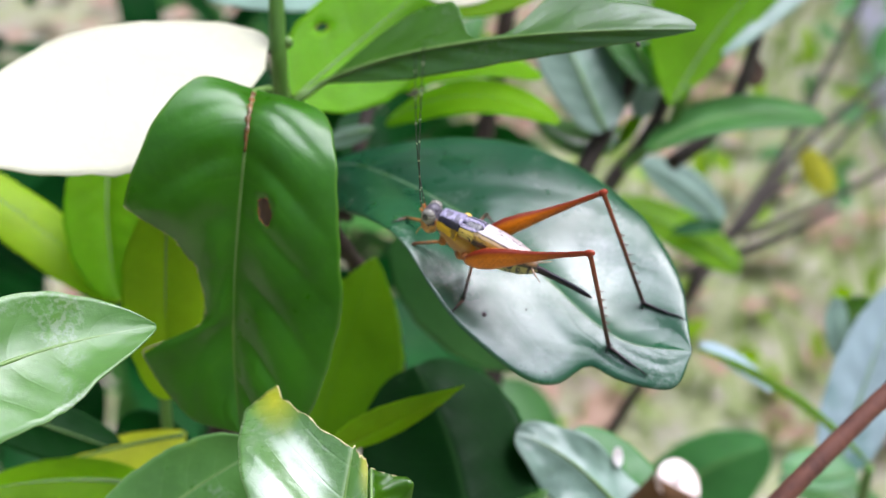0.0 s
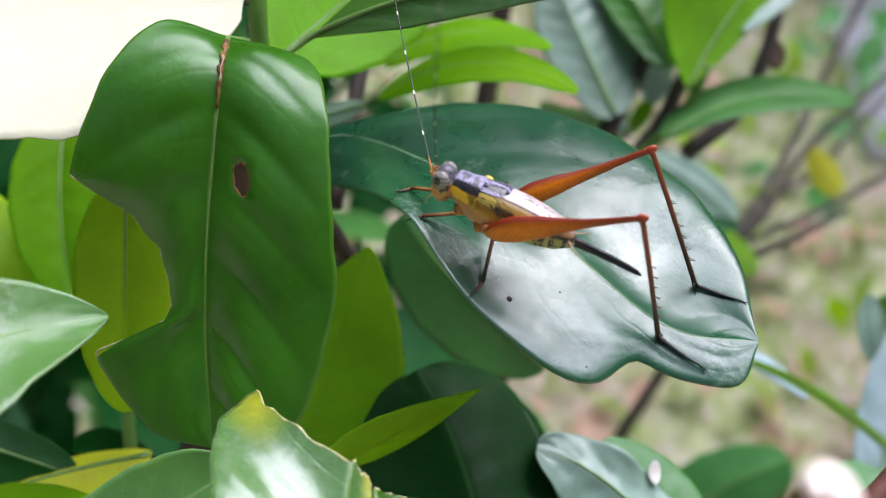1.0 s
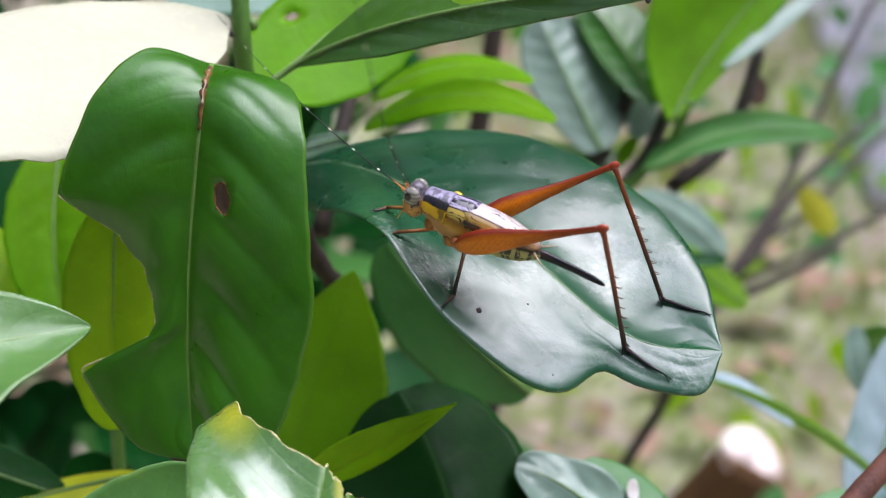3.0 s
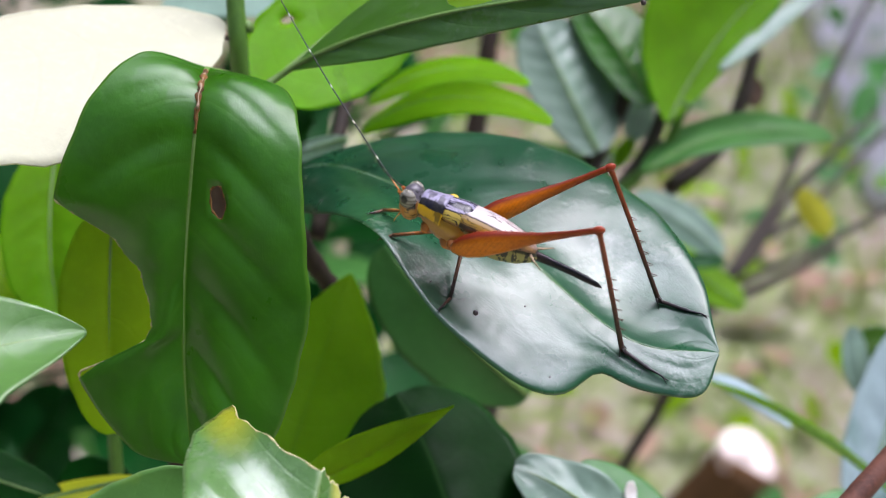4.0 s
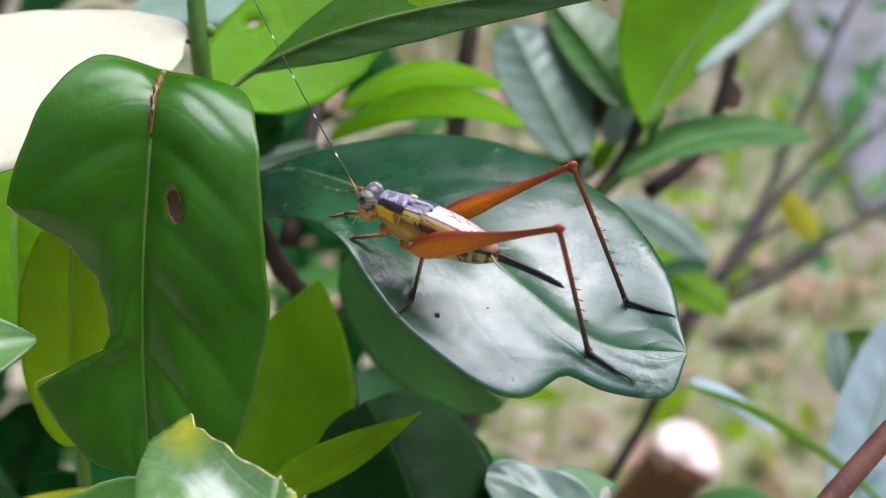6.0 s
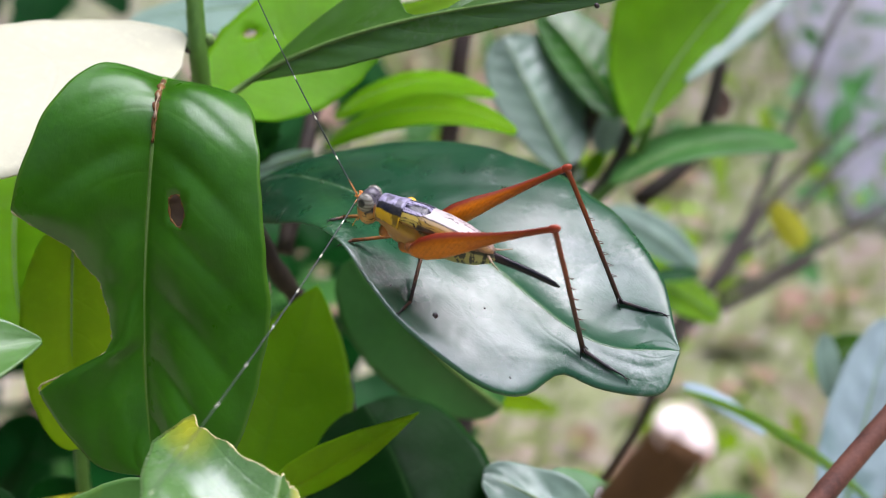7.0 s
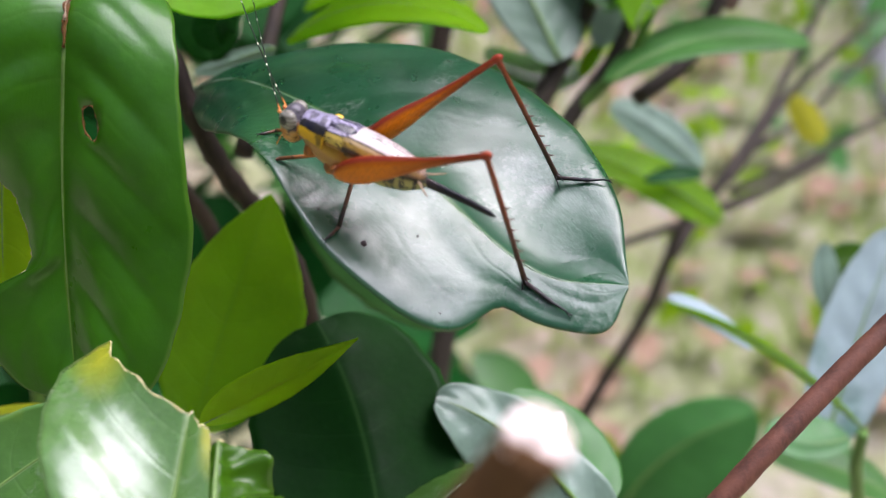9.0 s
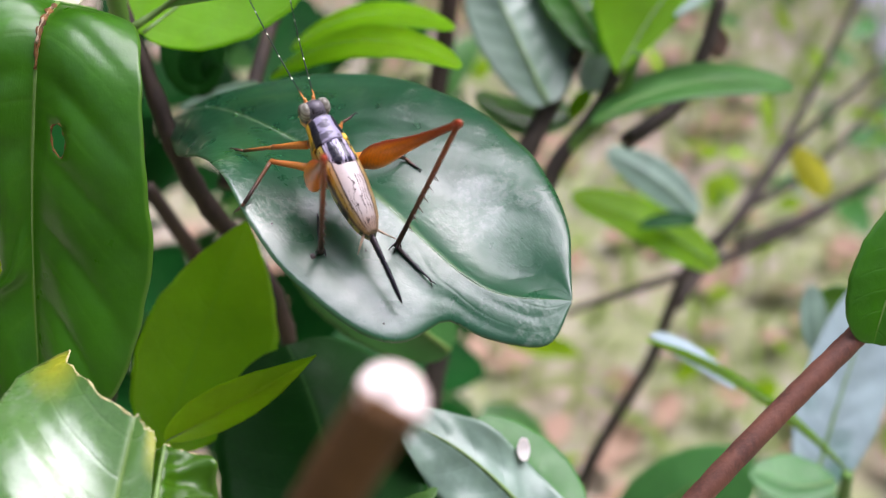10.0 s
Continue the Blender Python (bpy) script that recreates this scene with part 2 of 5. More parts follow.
def leaf(plant, mat, base, mid, tip, left, right, wide=0.5, k=1.1, ends=None, camber=0.06, twist=(0, 0), sweep=(0, 0), bites=(), holes=(), quilt=0.25, wave=0.0, rib=0.45,
         label="", nu=40, nv=9, veins=7.0, slant=0.18, stalk=None, ribmat="rib", seed=0, thick=0.22, torn=None, curves=None, nibbled=(), sag=0.0, roll=0.0):
    """A leaf blade, millimetres. left, right: the blade's edges where it is widest. camber: bulge of each half. twist: lift of the edges towards the base. sweep: how far the
    edges run ahead of the midrib. torn: share of the length left at midrib, left and right edge. k: how pointed both ends are, or ends: base and tip of each side. bites: (side, along, half length, depth, sharpness). holes: (along, across, half length, half width). curves: midrib, left and right edge as smooth
    curves through a few places, in place of base, mid, tip, left and right; camber is then one value a half. nibbled: along, share of the left half left over. sag: trough beside the midrib in the right
    half towards the tip. roll: how far the rim bends down."""
    lines = [[Vector(p) * 0.001 for p in c] for c in curves] if curves else None
    camber = camber if isinstance(camber, tuple) else (camber, camber)
    B, C, T = (Vector(p) * 0.001 for p in (base, mid, tip))
    m0 = bezier(B, C, T, wide)[0]
    arms = [(Vector(p) * 0.001 - m0) for p in (left, right)]
    bm = bmesh.new()
    uvs = {}
    rows = []
    flat, edges = {}, []
    ends = ends or (0.43 * k,) * 4

    def size_of(u, right):
        w = 1 + 0.006 * math.sin(u * 43 + seed) + 0.004 * math.sin(u * 77 + seed * 2)
        for s, at, size, deep, sharp in bites:
            if (s > 0) == right:
                w *= 1 - deep * math.exp(-abs((u - at) / size) ** sharp)
        for (a, p), (b, q) in zip(nibbled, nibbled[1:]):
            if not right and a <= u < b:
                w *= p + (q - p) * (u - a) / (b - a) + 0.006 * math.sin(u * 400)
        return w

    def spot(u, x, right):
        """A place on the blade: along, across from midrib to edge, on the right or left half; and the half's width there."""
        if lines:
            m, d = glide(lines[0], u)
            a = glide(lines[2 if right else 1], u)[0] - m
            size, w = a.length, 1.0
            a *= size_of(u, right)
            up = (d.cross(a) * (1 if right else -1)).normalized()
            hump = camber[1 if right else 0] * size * 4 * x * (1 - x)
            if right:
                k = min(max((u - 0.48) / 0.25, 0), 1)
                hump -= sag * size * k * k * (3 - 2 * k) * 6.75 * x * (1 - x) ** 2
            hump -= 0.001 * roll * max(0, (x - 0.86) / 0.14) ** 2
            q = (u * veins - x ** 1.5 * slant * veins) % 1.0
            hump += 0.001 * quilt * math.sin(math.pi * q) ** 0.7 * min(1, 3 * x) * (1 - x * x) * min(1, size * 90)
            hump += 0.001 * wave * math.sin(u * 17 + seed * 1.7 + (0 if right else 2)) * x * x * min(1, size * 90)
            return m + a * x + up * hump, w
        m, d = bezier(B, C, T, u)
        arm = arms[1] if right else arms[0]
        turn = 1 if right else -1
        a = (arm - d * arm.dot(d)).normalized() * arm.length
        up = (d.cross(a) * turn).normalized()
        a = (a + up * (arm.length * (twist[1 if right else 0] * (wide - u)))).normalized() * arm.length
        up = (d.cross(a) * turn).normalized()
        w = outline(u, wide, *(ends[2:] if right else ends[:2]))
        for s, at, size, deep, sharp in bites:
            if (s > 0) == right:
                w *= 1 - deep * math.exp(-abs((u - at) / size) ** sharp)
        w *= 1 + 0.012 * math.sin(u * 31 + seed) + 0.01 * math.sin(u * 57 + seed * 2)
        p = m + a * (w * x) + d * (arm.length * sweep[1 if right else 0] * w * x * x)
        q = (u * veins - x ** 1.5 * slant * veins) % 1.0
        lift = camber[1 if right else 0] * arm.length * 4 * x * (1 - 0.55 * x) * w + 0.001 * quilt * math.sin(math.pi * q) ** 0.7 * min(1, 3 * x) * (1 - x) * w
        lift += 0.001 * wave * math.sin(u * 17 + seed * 1.7 + (0 if right else 2)) * x * x * w
        return p + up * lift, w

    for i in range(nu + 1):
        share = 0.004 + 0.992 * (0.5 - 0.5 * math.cos(math.pi * i / nu)) ** 0.9
        row = []
        for j in range(-nv, nv + 1):
            x = abs(j) / nv
            u = share
            if torn:
                u *= torn[0] + (torn[1 if j < 0 else 2] - torn[0]) * x + share ** 6 * 0.007 * (math.sin(j * 1.25 + seed) + math.sin(j * 0.53))
            p, w = spot(u, x, j >= 0)
            v = bm.verts.new(p)
            uvs[v] = (u, 0.5 + 0.5 * j / nv)
            flat[v] = (u, x * (1 if j > 0 else -1) * w)
            row.append(v)
        rows.append(row)
    tear = [v.co.copy() for v in rows[-1]]
    for a, b in zip(rows, rows[1:]):
        for j in range(2 * nv):
            bm.faces.new((a[j], a[j + 1], b[j + 1], b[j]))
    for at, across, hl, hw in holes:
        inside = [(i, j) for i, row in enumerate(rows) for j, v in enumerate(row) if abs(flat[v][0] - at) < hl * 0.85 and abs(flat[v][1] - across) < hw * 0.85]
        i0, i1, j0, j1 = min(k[0] for k in inside) - 1, max(k[0] for k in inside) + 1, min(k[1] for k in inside) - 1, max(k[1] for k in inside) + 1
        rim = [(i0, j) for j in range(j0, j1)] + [(i, j1) for i in range(i0, i1)] + [(i1, j) for j in range(j1, j0, -1)] + [(i, j0) for i in range(i1, i0, -1)]
        bmesh.ops.delete(bm, geom=[rows[i][j] for i in range(i0 + 1, i1) for j in range(j0 + 1, j1)], context="VERTS")
        for i, j in rim:
            v = rows[i][j]
            du, dx = flat[v][0] - at, flat[v][1] - across
            ang = math.atan2(dx / hw, du / hl)
            r = 1 + 0.12 * math.sin(2 * ang + 0.6) + 0.06 * math.sin(5 * ang)
            u, e = at + hl * r * math.cos(ang), across + hw * r * math.sin(ang)
            w = spot(u, 0.5, e > 0)[1]
            v.co = spot(u, abs(e) / w, e > 0)[0]
        edges.append([rows[i][j].co.copy() for i, j in rim + rim[:1]])
    lay = bm.loops.layers.uv.new("blade")
    for f in bm.faces:
        for loop in f.loops:
            loop[lay].uv = uvs[loop.vert]
    blade = part("leaf", bm, M[mat], plant, label)
    solid = blade.modifiers.new("thickness", "SOLIDIFY")
    solid.thickness, solid.offset = thick * 0.001, 0
    if torn:
        edges.append(tear)
    if nibbled:
        lo, hi = nibbled[0][0], nibbled[-1][0]
        edges.append([spot(lo + (hi - lo) * i / 60, 1.0, False)[0] for i in range(61)])
    for line in edges:
        bm = bmesh.new()
        tube(bm, line, [0.001 * (0.11 + 0.05 * math.sin(i * 2.1)) for i in range(len(line))], 5)
        dry = torn or len(line) == 61
        part("torn_edge" if dry else "hole_edge", bm, M["rind" if dry else "scar"], blade, "dry pale edge of the tear" if dry else "brown edge of the hole")
    if rib:
        bm = bmesh.new()
        us = [0.01 + (torn[0] if torn else 0.94) * 0.98 * i / 16 for i in range(17)]
        pts, rad = [glide(lines[0], u)[0] if lines else bezier(B, C, T, u)[0] for u in us], [0.001 * rib * (1 - 0.8 * u) for u in us]
        if stalk is not None:
            s = Vector(stalk) * 0.001
            pts, rad = [s, s.lerp(pts[0], 0.6)] + pts, [0.001 * rib * 1.5, 0.001 * rib * 1.2] + rad
        tube(bm, pts, rad, 6)
        part("midrib", bm, M[ribmat], blade)
    return blade


def stem(plant, mat, points, radii, name="stem", label="", sides=12, knots=0.0, seed=1):
    """A round stem through points (millimetres), smoothed, with radii to match and faint knots."""
    ps = [Vector(p) * 0.001 for p in points]
    out, rad = [], []
    def slope(i):
        if i in (0, len(ps) - 1):
            return (ps[min(i + 1, len(ps) - 1)] - ps[max(i - 1, 0)])
        d = ps[i + 1] - ps[i - 1]
        return d.normalized() * min((ps[i + 1] - ps[i]).length, (ps[i] - ps[i - 1]).length)
    for i in range(len(ps) - 1):
        a, b = ps[i], ps[i + 1]
        p0, p3 = slope(i), slope(i + 1)
        for s in range(8):
            t = s / 8
            out.append(a * (2 * t ** 3 - 3 * t * t + 1) + p0 * (t ** 3 - 2 * t * t + t) + b * (3 * t * t - 2 * t ** 3) + p3 * (t ** 3 - t * t))
            rad.append(0.001 * (radii[i] * (1 - t) + radii[i + 1] * t) * (1 + knots * math.sin((i * 8 + s) * 1.3 + seed) ** 3 + 0.03 * math.sin((i * 8 + s) * 2.9 + seed)))
    out.append(ps[-1])
    rad.append(0.001 * radii[-1])
    bm = bmesh.new()
    tube(bm, out, rad, sides)
    return part(name, bm, M[mat], plant, label)



# ---- plants ----
shrub = thing("shrub", "leafy garden shrub with glossy green, bitten and sunlit pale leaves", "shrub")
shoot = thing("shrub", "out-of-focus shrub shoot with grey-green and yellow-green leaves", "shrub")
sapling = thing("sapling", "thin grey-brown branching sapling with few yellow-green leaves", "sapling")
seedling = thing("seedling", "low seedling with narrow bright and sheen-pale blue-green leaves", "plant")
stubplant = thing("pruned_stem", "pruned woody stem with a pale fresh cut end", "stem")
spray = thing("leafy_branch", "reddish brown bare branch with one dark green leaf", "branch")
PERCH = [(-22.7, 35.9, -12.7), (-14.0, 27.3, -6.1), (-3.2, 16.8, -4.4), (7.2, 4.9, -4.3), (18.0, -4.9, -9.1), (27.0, -7.8, -9.0)], [(-22.7, 35.9, -12.7), (-19.4, 26.3, -11.4), (-15.3, 17.9, -7.5), (-11.1, 9.9, -2.8), (-6.5, 1.8, -0.4), (-1.2, -5.9, -4.9), (8.2, -11.2, -10.5), (15.6, -9.4, -11.5), (24.0, -11.5, -11.2), (27.0, -7.8, -9.0)], [(-22.7, 35.9, -12.7), (-13.3, 31.7, -6.2), (-0.3, 30.6, -3.4), (12.0, 25.9, -2.6), (21.4, 16.9, -3.9), (26.9, 4.6, -6.1), (27.0, -7.8, -9.0)]
perch_leaf = leaf(shrub, "perch", PERCH[0][0], PERCH[0][3], PERCH[0][-1], PERCH[1][4], PERCH[2][3], curves=PERCH, camber=(0.01, 0.04), sag=0.10, roll=0.2, bites=[(-1, 0.768, 0.034, 0.22, 2)], quilt=0.28, wave=0.12, veins=5.0, slant=0.35, rib=0.13, ribmat="palerib", nu=90, nv=24, label="waxy dark green leaf with a nibbled tip, the cricket's perch", stalk=(-27, 44, -20), seed=1, thick=0.05)
HOLED = [(-25.4, 18.0, 11.2), (-25.2, 11.1, 10.4), (-26.5, 6.9, 2.1), (-27.8, 3.1, -7.2), (-28.2, -1.3, -16.1), (-27.4, -7.4, -23.3)], [(-25.4, 18.0, 11.2), (-31.6, 16.1, 13.8), (-36.1, 10.2, 11.2), (-40.1, 5.8, 2.9), (-41.1, 3.8, -7.6), (-40.4, 0.6, -17.4), (-34.5, -4.4, -23.5), (-27.4, -7.4, -23.3)], [(-25.4, 18.0, 11.2), (-16.7, 13.8, 10.3), (-14.6, 7.2, 7.6), (-14.3, 2.2, 0.7), (-14.1, -1.6, -7.2), (-16.1, -5.2, -14.6), (-19.5, -8.3, -20.8), (-27.4, -7.4, -23.3)]
NIBBLE = [(0.437, 1), (0.45, 0.9), (0.467, 0.76), (0.493, 0.57), (0.53, 0.45), (0.553, 0.36), (0.58, 0.33), (0.63, 0.28), (0.673, 0.28), (0.694, 0.35), (0.703, 0.62), (0.706, 0.97), (0.72, 1)]
hole_leaf = leaf(shrub, "deep", HOLED[0][0], HOLED[0][3], HOLED[0][-1], HOLED[1][3], HOLED[2][3], curves=HOLED, camber=(0.03, 0.08), nibbled=NIBBLE, holes=[(0.408, 0.30, 0.03, 0.085)], nu=120, nv=30, quilt=0.55, veins=7.0, slant=0.18, rib=0.4, label="broad green leaf with a hole, a bitten side and a scarred midrib", stalk=(-25.0, 25.5, 7.1), seed=2)
white_leaf = leaf(shrub, "pale", (-25.8, 30, 8.5), (-46.5, 23.4, 10.3), (-65.1, 8.4, 10.6), (-43.6, 8.4, 5.9), (-46.3, 32.2, 13.3), wide=0.45, ends=(0.711, 0.518, 0.167, 1.762), sweep=(0.008, -0.084), camber=0.03, quilt=0.2, rib=0, label="sunlit cream-white leaf", stalk=(-23.8, 29.9, 8.8), seed=3)
blade_leaf = leaf(shrub, "blade", (-19, 30.1, 5.2), (0.2, 22.9, 15), (27.6, 15.4, 20.5), (-4.5, 31.8, 16), (-1.8, 21.6, 12.0), wide=0.42, ends=(1.831, 0.509, 1.113, 0.748), sweep=(0.076, -0.026), camber=0.03, twist=(0, -0.7), bites=[(-1, 0.57, 0.095, 0.952, 4)], quilt=0.3, rib=0.4, nu=60, nv=14, label="long glossy pointed leaf with a bite", stalk=(-22.9, 27.1, 3.6), seed=4)
TORN = [(-14.9, -37.3, -19.5), (-13.9, -32.3, -18.7), (-12.9, -26.2, -15.9), (-11.7, -20.1, -11.2)], [(-14.9, -37.3, -19.5), (-18.9, -31.9, -14.4), (-22.3, -26.4, -12.0), (-24.0, -20.8, -11.0), (-24.2, -13.8, -12.4), (-21.9, -8.5, -13.7)], [(-14.9, -37.3, -19.5), (-11.6, -33.5, -20.8), (-10.3, -27.4, -18.0), (-10.2, -20.6, -13.3)]
torn_leaf = leaf(shrub, "torn", TORN[0][0], TORN[0][2], TORN[0][-1], TORN[1][2], TORN[2][2], curves=TORN, camber=(-0.15, 0.05), torn=(1, 1, 1), quilt=0.3, wave=0.2, rib=0.5, veins=4.0, nu=60, nv=20, label="pale glossy leaf with a torn ragged tip", seed=5)
near_leaf = leaf(shrub, "front", (-52.8, -32.4, 4.9), (-46.1, -18.3, -0.1), (-33.4, -10.6, -2.4), (-46.9, -13.5, 4.6), (-46.2, -26.8, 0.3), wide=0.5, ends=(0.5, 0.8, 0.496, 0.7), sweep=(-0.013, -0.072), camber=0.03, quilt=0.6, wave=0.3, label="pale glossy leaf with a scratched tip", seed=6)
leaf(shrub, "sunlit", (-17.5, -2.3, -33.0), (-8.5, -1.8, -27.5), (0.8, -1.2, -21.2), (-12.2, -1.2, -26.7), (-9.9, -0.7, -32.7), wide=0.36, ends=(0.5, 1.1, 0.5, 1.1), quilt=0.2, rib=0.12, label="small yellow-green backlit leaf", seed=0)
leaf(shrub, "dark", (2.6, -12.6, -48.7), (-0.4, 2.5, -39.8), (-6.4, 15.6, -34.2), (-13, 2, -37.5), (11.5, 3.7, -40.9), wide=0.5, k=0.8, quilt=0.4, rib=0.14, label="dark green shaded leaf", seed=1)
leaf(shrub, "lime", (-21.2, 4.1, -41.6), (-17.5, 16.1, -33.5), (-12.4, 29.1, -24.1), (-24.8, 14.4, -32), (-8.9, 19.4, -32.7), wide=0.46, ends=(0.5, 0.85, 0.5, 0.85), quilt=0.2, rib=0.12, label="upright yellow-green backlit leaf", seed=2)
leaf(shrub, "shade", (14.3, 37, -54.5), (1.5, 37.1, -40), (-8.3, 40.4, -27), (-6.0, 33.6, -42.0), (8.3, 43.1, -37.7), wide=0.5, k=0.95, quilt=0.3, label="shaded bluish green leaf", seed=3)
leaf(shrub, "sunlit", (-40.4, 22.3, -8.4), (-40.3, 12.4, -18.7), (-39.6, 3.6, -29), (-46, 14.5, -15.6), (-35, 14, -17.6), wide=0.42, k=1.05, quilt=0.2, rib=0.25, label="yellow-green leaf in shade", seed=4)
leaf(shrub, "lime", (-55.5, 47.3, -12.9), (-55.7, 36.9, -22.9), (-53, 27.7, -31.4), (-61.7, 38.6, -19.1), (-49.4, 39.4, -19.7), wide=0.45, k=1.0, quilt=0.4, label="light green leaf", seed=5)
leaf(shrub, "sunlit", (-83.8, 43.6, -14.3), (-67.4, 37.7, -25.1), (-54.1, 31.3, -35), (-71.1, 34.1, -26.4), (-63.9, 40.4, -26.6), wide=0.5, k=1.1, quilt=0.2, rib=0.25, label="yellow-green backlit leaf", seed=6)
leaf(shrub, "front", (-45.8, -24.3, -32), (-35.7, -15, -28.4), (-24.7, -11.1, -22.6), (-38.5, -11.7, -24.1), (-27.4, -23, -24.8), wide=0.5, k=0.9, quilt=0.3, label="pale glossy leaf", seed=7)
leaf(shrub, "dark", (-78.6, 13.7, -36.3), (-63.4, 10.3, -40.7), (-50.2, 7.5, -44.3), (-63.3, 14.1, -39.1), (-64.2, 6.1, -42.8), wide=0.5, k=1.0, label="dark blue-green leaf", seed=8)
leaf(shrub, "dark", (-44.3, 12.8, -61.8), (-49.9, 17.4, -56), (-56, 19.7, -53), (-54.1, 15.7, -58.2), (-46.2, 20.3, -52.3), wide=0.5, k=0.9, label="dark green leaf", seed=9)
leaf(shrub, "yellow", (-40.5, 9, -42.3), (-52.5, 6.1, -42.8), (-64.6, 1.6, -43.7), (-50.8, 0.3, -42.1), (-55.1, 10.8, -45), wide=0.5, k=1.0, quilt=0.2, label="yellowing leaf", seed=10)
leaf(shrub, "lime", (-43.5, -2.1, -40.3), (-53.8, -2.9, -38.1), (-64.9, -5.8, -36.9), (-52.7, -8.9, -37.7), (-55.7, 2.6, -39.2), wide=0.5, k=1.0, quilt=0.2, label="olive-green leaf", seed=11)
leaf(shrub, "pale", (-6.2, 50.3, 10.5), (0.6, 47.1, 9.7), (7, 50.5, 10.8), (0.6, 44.7, 9.9), (0.7, 52.7, 10.3), wide=0.5, k=0.8, rib=0, label="pale yellow leaf", seed=12)
leaf(shrub, "deep", (-8.6, -32.2, -16.5), (-9.6, -25, -16), (-9.9, -19.2, -14.8), (-14, -25, -16), (-4.8, -22.6, -17.6), wide=0.5, k=0.8, wave=1.6, quilt=1.2, label="wrinkled green leaf with a ragged tip", torn=(0.93, 0.8, 0.9), seed=13)
leaf(shrub, "far", (29.8, -0.7, -50.6), (25.1, 5.2, -47.2), (17.6, 11, -43.9), (21.2, 3.3, -46.3), (29.7, 7.8, -47.3), wide=0.5, k=0.9, rib=0.2, label="soft green leaf under a petal", seed=14)
leaf(shrub, "deadleaf", (-30.7, 37.2, -8.5), (-29.9, 33.9, -13.8), (-29.2, 30.5, -19.1), (-34, 34.1, -13.7), (-25.7, 33.7, -13.9), wide=0.5, k=0.9, rib=0, wave=1.0, label="curled brown dead leaf", seed=15)
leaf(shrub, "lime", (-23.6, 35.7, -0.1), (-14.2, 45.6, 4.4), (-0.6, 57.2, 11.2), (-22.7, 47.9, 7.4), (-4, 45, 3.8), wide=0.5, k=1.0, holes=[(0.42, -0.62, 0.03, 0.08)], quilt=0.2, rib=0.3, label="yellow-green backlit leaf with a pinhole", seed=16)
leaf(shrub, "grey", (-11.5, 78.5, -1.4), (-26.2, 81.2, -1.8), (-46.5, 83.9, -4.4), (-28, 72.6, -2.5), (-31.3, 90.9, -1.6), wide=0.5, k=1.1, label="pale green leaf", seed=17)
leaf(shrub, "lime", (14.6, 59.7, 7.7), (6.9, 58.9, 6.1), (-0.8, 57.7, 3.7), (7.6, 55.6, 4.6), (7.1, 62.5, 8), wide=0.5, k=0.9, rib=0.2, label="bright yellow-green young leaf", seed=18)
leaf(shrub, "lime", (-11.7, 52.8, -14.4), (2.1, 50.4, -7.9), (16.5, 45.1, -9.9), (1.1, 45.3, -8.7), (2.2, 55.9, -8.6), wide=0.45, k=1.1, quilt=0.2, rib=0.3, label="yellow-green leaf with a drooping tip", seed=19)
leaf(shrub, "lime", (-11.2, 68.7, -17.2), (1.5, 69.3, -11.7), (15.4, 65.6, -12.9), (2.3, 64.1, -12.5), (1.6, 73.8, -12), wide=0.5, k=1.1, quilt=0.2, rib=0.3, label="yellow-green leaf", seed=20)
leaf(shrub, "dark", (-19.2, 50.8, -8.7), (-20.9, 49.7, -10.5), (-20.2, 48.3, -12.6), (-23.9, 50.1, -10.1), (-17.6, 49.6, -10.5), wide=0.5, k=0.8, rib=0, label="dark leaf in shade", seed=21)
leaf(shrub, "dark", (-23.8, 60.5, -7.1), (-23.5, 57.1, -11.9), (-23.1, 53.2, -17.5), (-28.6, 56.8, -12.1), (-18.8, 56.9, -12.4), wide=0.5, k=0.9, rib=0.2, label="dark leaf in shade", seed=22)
leaf(shrub, "grey", (-13.8, 54.3, -16.3), (-18.9, 53.5, -17.2), (-25.7, 52.1, -18.8), (-19.8, 52.5, -18.6), (-18.9, 54.2, -16.2), wide=0.5, k=1.1, rib=0.2, label="pale green leaf", seed=23)
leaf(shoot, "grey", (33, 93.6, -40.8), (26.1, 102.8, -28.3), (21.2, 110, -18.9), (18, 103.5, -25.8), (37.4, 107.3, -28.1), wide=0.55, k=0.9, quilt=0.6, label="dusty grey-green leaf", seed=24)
leaf(shoot, "deep", (43.3, 96.5, -31.8), (37, 106.9, -22.9), (29.1, 115.5, -15.3), (31.7, 106.6, -23.8), (46, 110.6, -22.1), wide=0.5, k=1.0, quilt=0.6, label="dark green ribbed leaf", seed=25)
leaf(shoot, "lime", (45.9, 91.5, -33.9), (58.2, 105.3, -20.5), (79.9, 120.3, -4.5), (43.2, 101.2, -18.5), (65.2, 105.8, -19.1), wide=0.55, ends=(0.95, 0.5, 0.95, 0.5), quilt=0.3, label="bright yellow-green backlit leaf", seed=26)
leaf(shoot, "grey", (56.8, 99.8, -25.6), (68.5, 107.3, -18.5), (84.4, 116.3, -10.6), (68.3, 107.8, -18), (69, 104, -19.2), wide=0.5, k=1.0, rib=0, label="pale leaf edge", seed=27)
leaf(shoot, "far", (41.1, 86.7, -42), (58.6, 92.9, -36.6), (80.2, 94.6, -38.2), (58.2, 86.8, -37), (60.7, 100.8, -37), wide=0.55, k=0.95, quilt=0.3, label="smooth green leaf with a pale sheen", seed=28)
